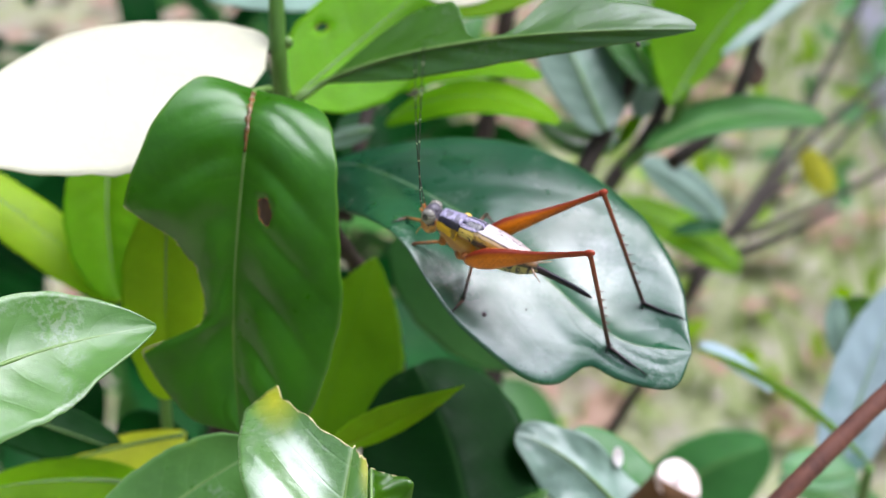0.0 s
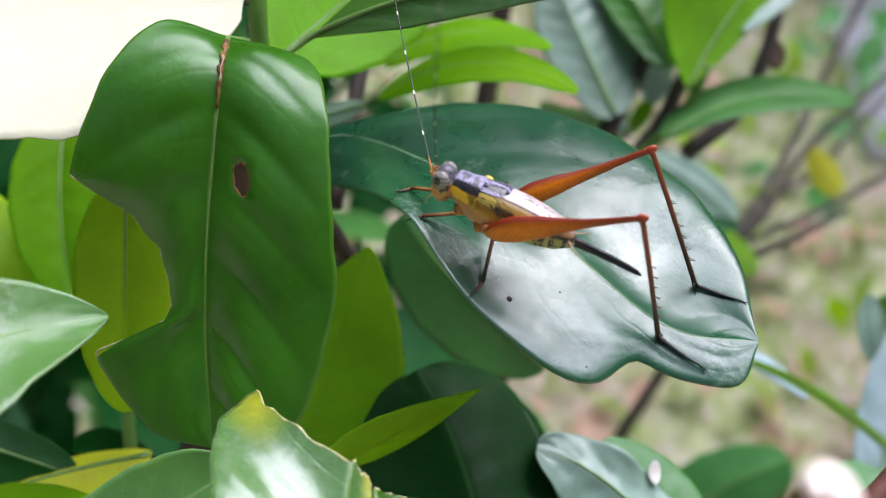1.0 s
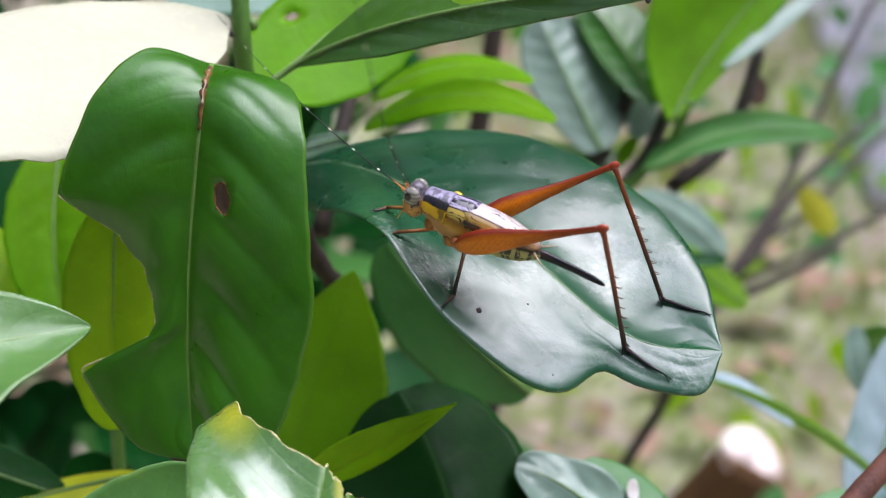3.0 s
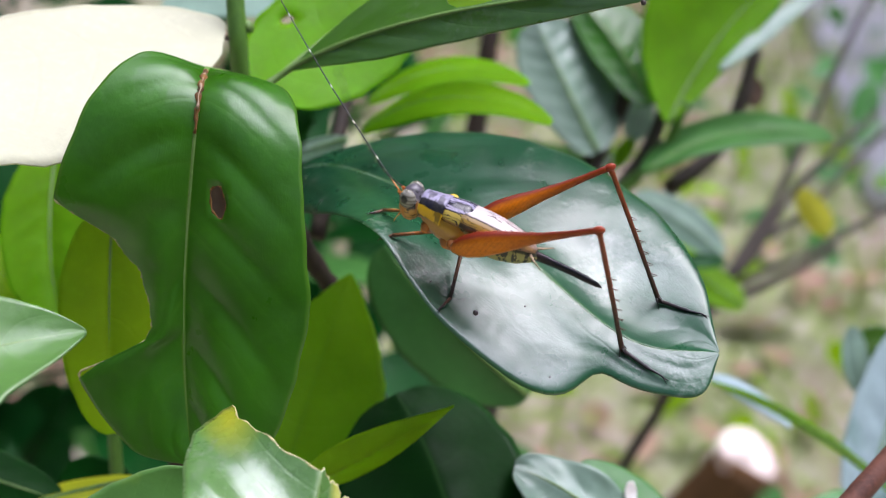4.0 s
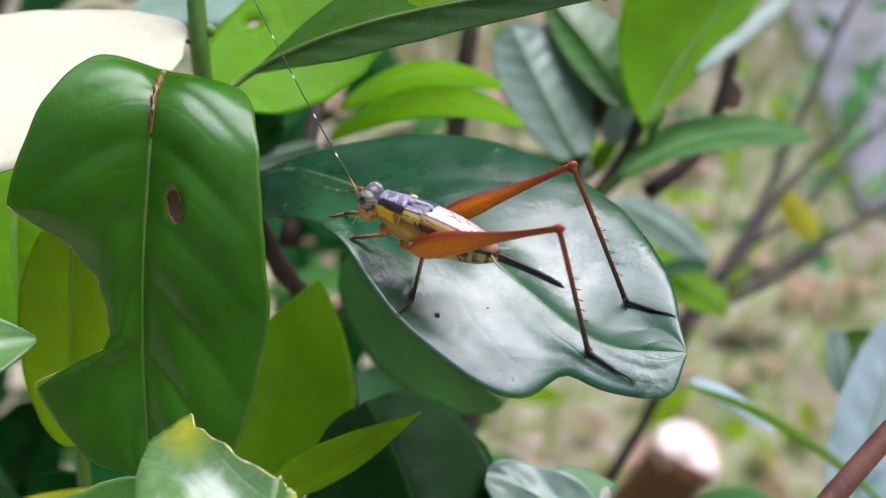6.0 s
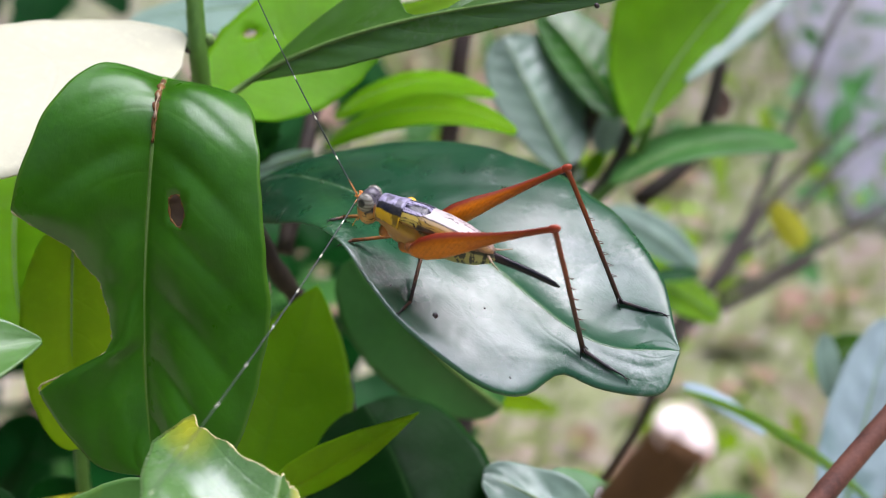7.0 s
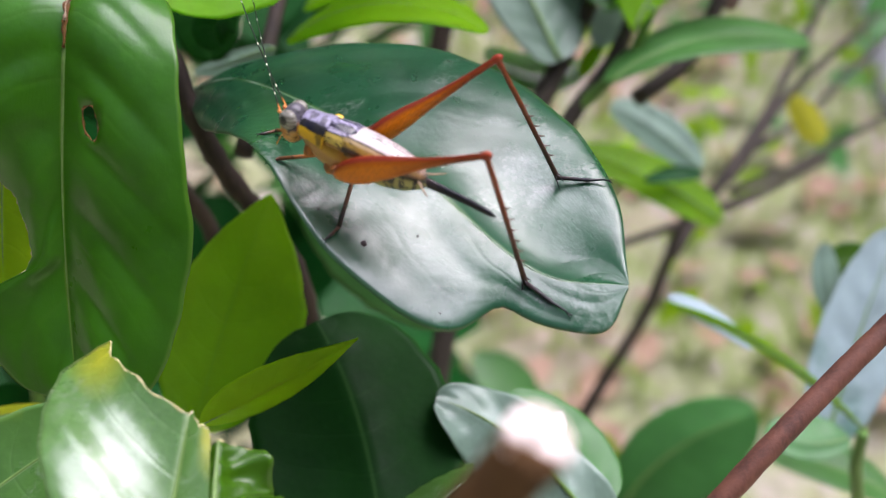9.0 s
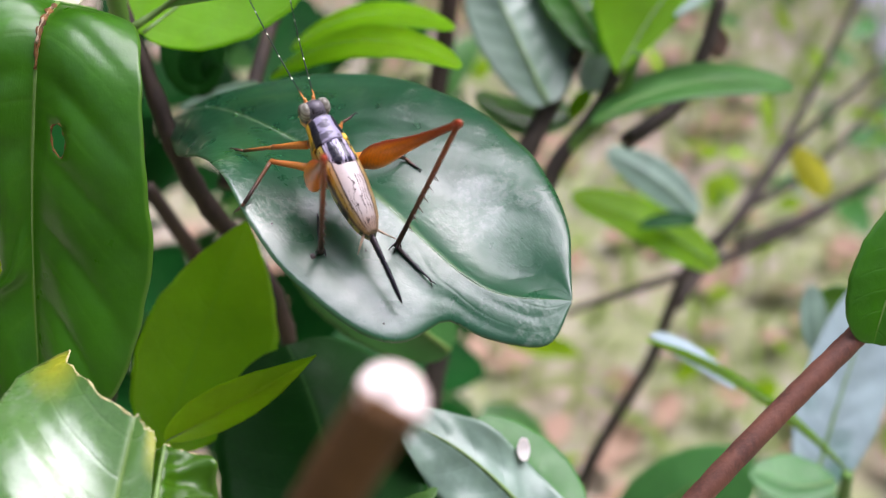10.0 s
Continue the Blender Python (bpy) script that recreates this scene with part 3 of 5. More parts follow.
leaf(shoot, "deep", (39.7, 106.7, -47.8), (29, 101.4, -47.4), (19.5, 104.4, -43.2), (28.2, 95.5, -47.6), (30.4, 107.8, -46.6), wide=0.5, k=1.0, label="green leaf", seed=29)
leaf(sapling, "lime", (78.1, 115.9, -97.8), (61.6, 121.7, -88.9), (42.3, 125.6, -82.5), (61.2, 117.2, -91.7), (64.1, 126, -86.4), wide=0.4, k=1.0, rib=0.3, label="yellow-green leaf", seed=30)
leaf(sapling, "dark", (72.9, 121, -86.9), (65.9, 120.5, -85.6), (58.2, 118.3, -86.6), (65.4, 117.6, -86.2), (65.9, 121.2, -84.5), wide=0.5, k=1.0, rib=0, label="small dark leaf", seed=31)
leaf(seedling, "lime", (79.3, 32.2, -77.4), (64.4, 42, -68.1), (46.8, 48.2, -62), (64.1, 41.5, -68.8), (65.2, 42.3, -67.7), wide=0.5, k=1.3, rib=0.3, label="narrow bright green leaf", seed=32)
leaf(seedling, "skysheen", (63.4, 47.1, -72.9), (55.6, 49.9, -68.7), (48.7, 52.4, -64.9), (56.1, 49.4, -69.4), (58.3, 53.6, -68.8), wide=0.45, k=1.1, rib=0, label="pale curled leaf", seed=33)
leaf(seedling, "skysheen", (80.6, 44.4, -94.9), (86.8, 56.3, -82), (95.8, 71.3, -66), (80.0, 57.9, -79.4), (95.5, 55.2, -84), wide=0.5, k=0.9, quilt=0.8, label="blue-green leaf paled by painted sky sheen", seed=34)
leaf(seedling, "deep", (95.1, 74.4, -79.2), (91.1, 75.3, -77.7), (87.1, 73.6, -79.9), (90.5, 71.7, -82.7), (91.7, 78, -74), wide=0.5, k=0.8, rib=0, label="small green leaf", seed=35)
leaf(seedling, "far", (82.1, 40.2, -88.6), (74.1, 39.5, -89.2), (67.6, 42.6, -88.1), (73.4, 36.4, -90.1), (75.4, 45.8, -87.3), wide=0.5, k=0.9, rib=0.2, label="green leaf", seed=36)
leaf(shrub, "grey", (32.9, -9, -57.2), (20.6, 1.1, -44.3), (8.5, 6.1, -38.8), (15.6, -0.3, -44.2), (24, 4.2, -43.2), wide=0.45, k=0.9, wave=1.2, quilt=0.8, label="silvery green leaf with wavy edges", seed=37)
leaf(shrub, "front", (-0.5, -5.7, -47.5), (5.6, -1.6, -45.6), (12.8, 1.5, -44.9), (8.3, -6.6, -43.8), (6.5, 3.5, -47.2), wide=0.5, k=0.9, label="light green leaf", seed=38)
leaf(spray, "deep", (66.6, 7.6, -7.9), (62.3, 3.1, -14.1), (60, -0.7, -20.9), (58.2, 4.4, -12), (66.5, 2.4, -15.1), wide=0.5, k=0.8, quilt=0.2, label="smooth dark green leaf", seed=39)
leaf(sapling, "far", (54.8, 81.9, -164.9), (67.2, 87.8, -149.8), (87.5, 90.5, -138.5), (59.6, 94.8, -149), (80.1, 80.8, -150.5), wide=0.5, k=1.0, label="soft green leaf", seed=40)
leaf(seedling, "far", (103.1, 52.1, -122.3), (91.4, 56, -117.5), (76.1, 58.4, -114.5), (92.3, 62.6, -117.3), (89.4, 49.9, -117.1), wide=0.5, k=1.0, label="soft green leaf", seed=41)
leaf(sapling, "grey", (74.7, 128.9, -91.1), (65, 134.8, -83.8), (52.4, 139.4, -78), (60.7, 133.1, -85.9), (69.3, 136.5, -81.6), wide=0.5, k=1.0, rib=0.2, label="dusty green leaf", seed=42)
leaf(sapling, "yellow", (135.7, 199.5, -131), (131.2, 204.3, -125.1), (125.8, 209.6, -118.5), (126.5, 203.8, -125.8), (135.9, 205.4, -123.8), wide=0.5, k=1.0, rib=0.2, label="bright yellow leaf", seed=43)
# white sheen on the shoot, modelled as a pale piece of leaf
leaf(shoot, "grey", (41.9, 103.3, -43.2), (43.7, 106.1, -39.7), (45.5, 109.3, -35.8), (40.3, 106.2, -39.7), (46.5, 106.1, -39.8), wide=0.5, k=1.0, rib=0, label="small leaf piece, pale for white sheen", seed=44)
leaf(shoot, "lime", (38.4, 99.8, -47.6), (40.2, 101.9, -45), (42.5, 103.6, -42.8), (38.5, 102.3, -44.5), (41.6, 101.4, -45.6), wide=0.5, k=1.0, rib=0, label="small yellow-green bud leaf", seed=45)
leaf(seedling, "grey", (86.2, 65.2, -82.3), (84.7, 69.4, -77.1), (84.4, 74.3, -71.1), (82, 70.1, -76.2), (87.5, 69.4, -77.2), wide=0.5, k=1.0, rib=0, label="small dusty leaf", seed=46)
leaf(shoot, "deadleaf", (69.9, 110.8, -39.3), (68.8, 112.5, -36.6), (69.2, 114.2, -34), (66.9, 112.6, -36.6), (71.5, 112.7, -36.1), wide=0.5, k=0.8, rib=0, label="curled brown dead leaf", seed=47)
stem(shrub, "stem", [(-24.5, 40.6, 24), (-24.7, 36.1, 14.8), (-24.7, 33.5, 8.7), (-24.8, 32.9, 4), (-25.3, 33, -7.4)], [1.05, 1.05, 1.2, 1.15, 1.2], "stem", "green young stem")
stem(shrub, "bark", [(-26.3, 38.3, 3.4), (-23.0, 33.7, -5.6), (-20.7, 31.4, -14.7), (-17.9, 31.8, -23.8), (-14.2, 33.0, -31.8), (-11.1, 33.3, -40.9), (-9.8, 32.5, -51.4), (-7.7, 30.8, -72.6), (5, 90, -250), (10, 100, -690)], [0.9, 1.1, 1.3, 1.4, 1.3, 1.3, 1.3, 1.5, 3, 4], "branch", "rough brown branch", knots=0.12)
stem(shrub, "bark", [(-7.3, 82.6, -2.7), (-13, 70.2, -11.2), (-15.5, 59.3, -17.8), (-18.6, 43.7, -27.6)], [1, 1.1, 1.2, 1.4], "branch", "brown branch")
stem(shrub, "stem", [(-47.3, 27.5, -35), (-47.1, 21.1, -46.4), (-47.1, 16.3, -57.4), (-47, 7.7, -73.3)], [0.8, 0.9, 1, 1.2], "stem", "green stem")
stem(shrub, "bark", [(-37, 30.2, -47.7), (-40.1, 22.6, -60.6), (-42, 11.9, -79.3)], [2.5, 2.6, 2.8], "branch", "dark brown branch")
stem(shoot, "greytwig", [(42.1, 107.8, -30), (35.2, 99.8, -40.8), (28.8, 92.5, -50.8), (13.7, 79.8, -76.5), (5.4, 64.1, -124), (10, 130, -300), (20, 150, -690)], [1.8, 2, 2.1, 2.2, 2.6, 3.5, 4], "branch", "brown branch")
stem(shoot, "greytwig", [(49.4, 105.3, -33.8), (43.6, 98, -43.8), (35, 91.3, -52.8), (29.3, 85.6, -63.9), (13.7, 79.8, -76.5)], [1.4, 1.5, 1.7, 1.9, 2.1], "branch", "brown branch")
stem(shoot, "stem", [(49.9, 95.3, -30.6), (46.3, 94.2, -40.7), (36.7, 92.6, -51)], [1, 1.1, 1.3], "stem", "green stem")
stem(stubplant, "stub", [(13.8, -48.9, 18.4), (11.1, -49.1, 13.6), (7.1, -48.9, 5.2), (-2, -46.5, -15.9), (-2, -48.5, -300), (-2, -50.5, -690)], [1.62, 1.66, 1.72, 1.9, 2.8, 3.4], "branch", "olive-brown bark")
stem(spray, "twigred", [(66.2, 5.4, -14.4), (60, 1.4, -19.7), (51.2, -3.7, -26.6), (41.4, -9.8, -34.5), (27.3, -17.6, -50.1), (-10.1, -26, -111.8), (-10.1, -28, -300), (-10.1, -30, -690)], [1.15, 1.2, 1.25, 1.3, 1.4, 1.6, 2, 2.6], "branch", "reddish brown bark")
stem(sapling, "greytwig", [(154, 223.7, -96.5), (120.7, 199.3, -112), (101.4, 177.6, -124.3), (84.6, 167.7, -137.4), (74.6, 158.7, -166.7), (56.6, 152.3, -209.5), (46.3, 145.7, -252.6), (40, 200, -480), (40, 210, -690)], [0.94, 1.3, 1.58, 1.73, 1.87, 2.09, 2.3, 2.59, 2.88], "branch", "grey-brown twig")
stem(sapling, "greytwig", [(129.5, 179.5, -122.9), (108.3, 173.1, -130.9), (88.9, 168.2, -136.8)], [1.15, 1.44, 1.58], "branch", "grey-brown twig")
stem(sapling, "greytwig", [(86.3, 167.7, -137.5), (64.3, 163.3, -142.6), (46.7, 159.5, -147.2)], [1.37, 1.22, 1.01], "branch", "grey-brown twig")
stem(seedling, "stem", [(81.1, 35.3, -81.6), (82, 35.3, -90.3), (89.8, 38.9, -128.7), (60, 90, -400), (65, 100, -690)], [1, 1.1, 1.3, 1.5, 1.8], "stem", "green stem")
stem(sapling, "greytwig", [(197.4, 322.9, -69.3), (175.4, 299.3, -89.7), (154, 271.5, -116.7), (130, 236.2, -137.2), (108.1, 207, -147.7), (85.7, 177.2, -159.1)], [0.86, 1.15, 1.44, 1.66, 1.73, 1.87], "branch", "grey-brown twig")
stem(sapling, "greytwig", [(234.6, 319, -130.3), (184.9, 280.9, -137.7), (146.5, 241.8, -146.1), (119.7, 219.2, -146.3)], [0.86, 1.08, 1.3, 1.44], "branch", "grey-brown twig")
stem(sapling, "greytwig", [(207.3, 255.9, -138.7), (170.6, 232, -141.4), (140.5, 217.1, -148.4), (109.9, 203.7, -152.9)], [1.01, 1.15, 1.37, 1.51], "branch", "grey-brown twig")
stem(shoot, "bark", [(16.2, 145, -25.5), (13.7, 138.6, -35.8), (11.4, 135.4, -50.6), (6.4, 126.1, -75.5)], [2, 2.2, 2.4, 2.6], "branch", "brown branch")
stem(shoot, "greytwig", [(69.7, 117.1, -29.2), (66.9, 112, -37.6), (61.5, 106.3, -47.1), (49.5, 97.9, -51.9)], [1.4, 1.5, 1.6, 1.8], "branch", "brown branch")
stem(shrub, "bark", [(-34.1, 53.6, -33.5), (-31.2, 54.1, -41.6), (-28.9, 55, -49.1), (-26.7, 54.8, -66.7)], [1.2, 1.3, 1.4, 1.6], "branch", "greyish branch")
CUT_AT, CUT_DOWN = (13.8, -48.9, 18.4), (11.1, -49.1, 13.6)


# ---- the cricket ----
def body_material(name, bands, face=None, vein=0.36, tail=None, patch=False, rough=0.35, gloss=0.6, lines=0.0, linecol=(0.01, 0.01, 0.012), scale=500.0, sheen=0.0, cross=0.0, fleck=900.0):
    """A horny shell coloured round its girth: bands of (from, colour) over the angle across, 0 at the keel's top to 1 at the rim."""
    n = Nodes(name)
    sep = n.tree.nodes.new("ShaderNodeSeparateXYZ")
    n.tree.links.new(n.add("UVMap", 0, uv="blade"), sep.inputs[0])
    u, v = sep.outputs[0], sep.outputs[1]
    here = n.add("TexCoord", 3)
    x = n.math("ABSOLUTE", n.math("MULTIPLY", n.math("SUBTRACT", v, 0.5), 2.0))
    x = n.math("ADD", x, n.math("MULTIPLY", n.math("SUBTRACT", n.noise(here, scale, 3.0), 0.5), 0.16))
    tone = None
    for at, col in bands:
        tone = rgba(col) if tone is None else n.mix(n.step(x, at - 0.02, at + 0.02), tone, rgba(col))
    if tail:
        tone = n.mix(n.math("MULTIPLY", n.step(n.math("ADD", u, n.math("MULTIPLY", n.noise(here, 600.0, 2.0), 0.3)), 0.5, 0.2), 0.75), tone, rgba(tail))
    if lines:
        wob = n.math("MULTIPLY", n.noise(n.add("Mapping", 0, Vector=here, Scale=(0.45, 1, 1)), 900.0, 3.0), 4.5)
        s = n.math("ADD", n.math("MULTIPLY", v, lines), n.math("ADD", wob, n.math("MULTIPLY", u, 1.5)))
        rid = n.math("ABSOLUTE", n.math("SUBTRACT", n.math("FRACT", s), 0.5))
        tone = n.mix(n.math("MULTIPLY", n.step(rid, 0.16, 0.07), n.step(n.noise(here, 700.0, 2.0), vein, vein + 0.12)), tone, rgba(linecol))
    if patch:
        spot_ = n.math("MULTIPLY", n.math("MULTIPLY", n.step(v, 0.5, 0.53), n.step(v, 0.70, 0.66)), n.math("MULTIPLY", n.step(u, 0.02, 0.12), n.step(u, 0.8, 0.6)))
        tone = n.mix(spot_, tone, rgba((0.008, 0.008, 0.016)))
    if face:
        tone = n.mix(n.math("MULTIPLY", n.step(n.math("ADD", u, n.math("MULTIPLY", n.noise(here, 900.0, 2.0), 0.15)), 0.55, 0.68), n.step(x, 0.3, 0.42)), tone, rgba(face))
    if cross:
        tone = n.mix(n.math("MULTIPLY", cross, n.step(n.noise(n.add("Mapping", 0, Vector=here, Scale=(1, 0.5, 0.5)), fleck, 2.0), 0.52, 0.58)), tone, rgba((0.012, 0.012, 0.01)))
    fine = n.noise(here, 2500.0, 3.0)
    tone = n.mix(n.math("MULTIPLY", n.step(fine, 0.4, 0.8), 0.06), tone, rgba((0.5, 0.45, 0.4)))
    return n.done(n.add("BsdfPrincipled", 0, Base_Color=tone, Roughness=rough, Specular_IOR_Level=gloss, Sheen_Weight=sheen, Normal=n.bump(fine, 0.3, 0.0001)))


def leg_material(name, near, far, turn=0.6, rough=0.35, back=None):
    """A leg joint whose colour darkens along it."""
    n = Nodes(name)
    sep = n.tree.nodes.new("ShaderNodeSeparateXYZ")
    n.tree.links.new(n.add("UVMap", 0, uv="blade"), sep.inputs[0])
    here = n.add("TexCoord", 3)
    a = n.noise(here, 900.0, 4.0)
    f = n.step(n.math("ADD", sep.outputs[0], n.math("MULTIPLY", n.math("SUBTRACT", a, 0.5), 0.35)), turn - 0.25, turn + 0.25)
    tone = n.mix(f, rgba(near), rgba(far))
    if back:        # a dark ridge along the upper edge and fine slanting ribs on the flank
        v = n.math("ABSOLUTE", n.math("SUBTRACT", sep.outputs[1], 0.25))
        rib = n.math("FRACT", n.math("ADD", n.math("MULTIPLY", sep.outputs[0], 22.0), n.math("MULTIPLY", v, 16.0)))
        tone = n.mix(n.math("MULTIPLY", n.step(rib, 0.55, 0.95), 0.15), tone, rgba(back))
        tone = n.mix(n.step(n.math("ADD", v, n.math("MULTIPLY", a, 0.05)), 0.18, 0.08), tone, rgba(back))
    tone = n.mix(n.math("MULTIPLY", n.step(n.noise(here, 3000.0, 2.0), 0.45, 0.7), 0.25), tone, rgba(far, 0.7))
    return n.done(n.add("BsdfPrincipled", 0, Base_Color=tone, Roughness=rough, Specular_IOR_Level=0.3, Normal=n.bump(a, 0.25, 0.0001),
                        Subsurface_Weight=0.04, Subsurface_Radius=(0.0008, 0.0004, 0.0002), Subsurface_Scale=0.5))


BLACK, LILAC, GOLD = (0.010, 0.010, 0.018), (0.26, 0.24, 0.34), (0.68, 0.40, 0.008)
M["pronotum"] = body_material("pronotum_shell", [(0, LILAC), (0.30, BLACK), (0.54, GOLD), (0.93, (0.35, 0.15, 0.02))], gloss=0.3, rough=0.3, scale=1000, cross=0.7)
M["wing"] = body_material("veined_wing", [(0, (0.50, 0.44, 0.42)), (0.40, (0.03, 0.02, 0.02)), (0.46, (0.40, 0.29, 0.14)), (0.6, (0.32, 0.20, 0.03)), (0.8, (0.06, 0.035, 0.02))], vein=0.42, tail=(0.30, 0.16, 0.08), rough=0.28, gloss=0.5, lines=10.0, linecol=(0.03, 0.016, 0.014), scale=420)
M["shoulder"] = body_material("dark_shoulder", [(0, (0.38, 0.35, 0.48)), (0.14, (0.012, 0.012, 0.03)), (0.30, (0.42, 0.38, 0.50)), (0.46, BLACK), (0.52, (0.46, 0.34, 0.06)), (0.9, (0.30, 0.14, 0.02))], vein=0.3, patch=True, rough=0.25, gloss=0.5, lines=13.0, linecol=BLACK, scale=420)
M["belly"] = body_material("speckled_belly", [(0, (0.05, 0.05, 0.03)), (0.4, (0.40, 0.36, 0.12)), (0.8, (0.5, 0.36, 0.2))], cross=1.0, scale=600, fleck=2200.0)
M["chest"] = body_material("orange_chest", [(0, (0.50, 0.27, 0.02)), (0.45, (0.40, 0.19, 0.04))], scale=500)
M["head"] = body_material("striped_head", [(0, (0.10, 0.09, 0.11)), (0.3, (0.42, 0.39, 0.38)), (0.42, (0.05, 0.04, 0.05)), (0.50, (0.55, 0.30, 0.07)), (0.75, (0.58, 0.24, 0.04))], face=(0.50, 0.19, 0.04), gloss=0.4, scale=800, lines=9.0)
M["femur"] = leg_material("orange_thigh", (0.70, 0.20, 0.003), (0.26, 0.040, 0.006), 0.56, back=(0.16, 0.018, 0.006))
M["tibia"] = leg_material("rusty_shin", (0.22, 0.05, 0.014), (0.06, 0.028, 0.02), 0.5)
M["foreleg"] = leg_material("tawny_leg", (0.58, 0.21, 0.035), (0.40, 0.13, 0.03), 0.7)
M["foreshin"] = leg_material("dark_tipped_leg", (0.42, 0.16, 0.04), (0.08, 0.04, 0.025), 0.8)
M["midshin"] = leg_material("dark_brown_leg", (0.16, 0.07, 0.03), (0.04, 0.025, 0.02), 0.5)
M["foot"] = leg_material("dark_foot", (0.16, 0.08, 0.05), (0.04, 0.03, 0.03), 0.5)
M["black"] = leg_material("black_horn", (0.05, 0.035, 0.035), (0.012, 0.012, 0.016), 0.3, rough=0.3)
M["oviblade"] = leg_material("black_ovipositor", (0.06, 0.04, 0.04), (0.01, 0.01, 0.015), 0.15, rough=0.25)
M["spine"] = plain_material("spine", (0.12, 0.05, 0.03), (0.05, 0.03, 0.02), rough=0.4)
M["knee"] = leg_material("red_knee", (0.24, 0.03, 0.01), (0.30, 0.045, 0.015), 0.5)
M["gold"] = plain_material("yellow_spot", (0.72, 0.48, 0.01), (0.55, 0.34, 0.01), rough=0.4)
M["coxa"] = leg_material("brown_coxa", (0.42, 0.15, 0.03), (0.22, 0.08, 0.02), 0.5)
M["palp"] = plain_material("orange_palp", (0.72, 0.30, 0.06), (0.60, 0.20, 0.05), rough=0.4)
M["cercus"] = plain_material("pale_cercus", (0.42, 0.30, 0.18), (0.2, 0.14, 0.09), rough=0.6)


def eye_material():
    n = Nodes("compound_eye")
    here = n.add("TexCoord", 3)
    sep = n.tree.nodes.new("ShaderNodeSeparateXYZ")
    n.tree.links.new(here, sep.inputs[0])
    far = n.add("VectorMath", 1, op="LENGTH", i0=n.add("VectorMath", 0, op="SUBTRACT", i0=here, i1=(0.0002, 0.00075, 0.0002)))
    ring = n.math("ABSOLUTE", n.math("SUBTRACT", n.math("FRACT", n.math("MULTIPLY", sep.outputs[2], 2600.0)), 0.5))
    tone = n.mix(n.step(ring, 0.12, 0.3), rgba((0.15, 0.14, 0.11)), rgba((0.27, 0.26, 0.22)))
    tone = n.mix(n.step(far, 0.00052, 0.00036), tone, rgba((0.02, 0.02, 0.02)))
    return n.done(n.add("BsdfPrincipled", 0, Base_Color=tone, Roughness=0.15, Specular_IOR_Level=0.5))


def antenna_material():
    n = Nodes("banded_antenna")
    sep = n.tree.nodes.new("ShaderNodeSeparateXYZ")
    n.tree.links.new(n.add("UVMap", 0, uv="blade"), sep.inputs[0])
    s = n.math("FRACT", n.math("MULTIPLY", sep.outputs[0], 8.5))
    tone = n.mix(n.step(s, 0.90, 0.91), rgba((0.010, 0.016, 0.012)), rgba((0.82, 0.80, 0.62)))
    tone = n.mix(n.step(sep.outputs[0], 0.05, 0.03), tone, rgba((0.55, 0.18, 0.04)))
    return n.done(n.add("BsdfPrincipled", 0, Base_Color=tone, Roughness=0.4))


M["eye"], M["antenna"] = eye_material(), antenna_material()
K = 0.001


def rod(name, mat, rings, parent, label="", sides=10, flat=1.0):
    """A limb along +x: rings of (x, z offset, radius) in millimetres, with its length as a coordinate."""
    bm = bmesh.new()
    lay = bm.loops.layers.uv.new("blade")
    loops, tag = [], {}
    x0, x1 = rings[0][0], rings[-1][0]
    for x, z, r in rings:
        ring = []
        for i in range(sides):
            a = 2 * math.pi * i / sides
            v = bm.verts.new((x * K, math.cos(a) * r * K * flat, (z + math.sin(a) * r) * K))
            tag[v] = ((x - x0) / (x1 - x0), i / sides)
            ring.append(v)
        loops.append(ring)
    for a, b in zip(loops, loops[1:]):
        for i in range(sides):
            bm.faces.new((a[i], a[(i + 1) % sides], b[(i + 1) % sides], b[i]))
    bm.faces.new(loops[0][::-1])
    bm.faces.new(loops[-1])
    for f in bm.faces:
        for l in f.loops:
            l[lay].uv = tag[l.vert]
    bmesh.ops.recalc_face_normals(bm, faces=bm.faces)
    return part(name, bm, M[mat], parent, label)


def shell(name, mat, rings, parent, label="", arc=180.0, sides=20, lift=0.0, thick=0.0):
    """A curved shield along +x: rings of (x, z, half width, half height), spanning an arc of degrees either side of the top."""
    bm = bmesh.new()
    lay = bm.loops.layers.uv.new("blade")
    loops, tag = [], {}
    x0, x1 = rings[0][0], rings[-1][0]
    for x, z, w, h in rings:
        ring = []
        for i in range(sides + 1):
            a = radians(arc) * (2 * i / sides - 1)
            v = bm.verts.new((x * K, math.sin(a) * w * K, (z + math.cos(a) * h) * K))
            tag[v] = ((x - x0) / (x1 - x0), i / sides)
            ring.append(v)
        loops.append(ring)
    for a, b in zip(loops, loops[1:]):
        for i in range(sides):
            bm.faces.new((a[i], a[i + 1], b[i + 1], b[i]))
    for f in bm.faces:
        for l in f.loops:
            l[lay].uv = tag[l.vert]
    bmesh.ops.recalc_face_normals(bm, faces=bm.faces)
    ob = part(name, bm, M[mat], parent, label)
    if thick:
        s = ob.modifiers.new("thickness", "SOLIDIFY")
        s.thickness, s.offset = thick * K, 1
    return ob


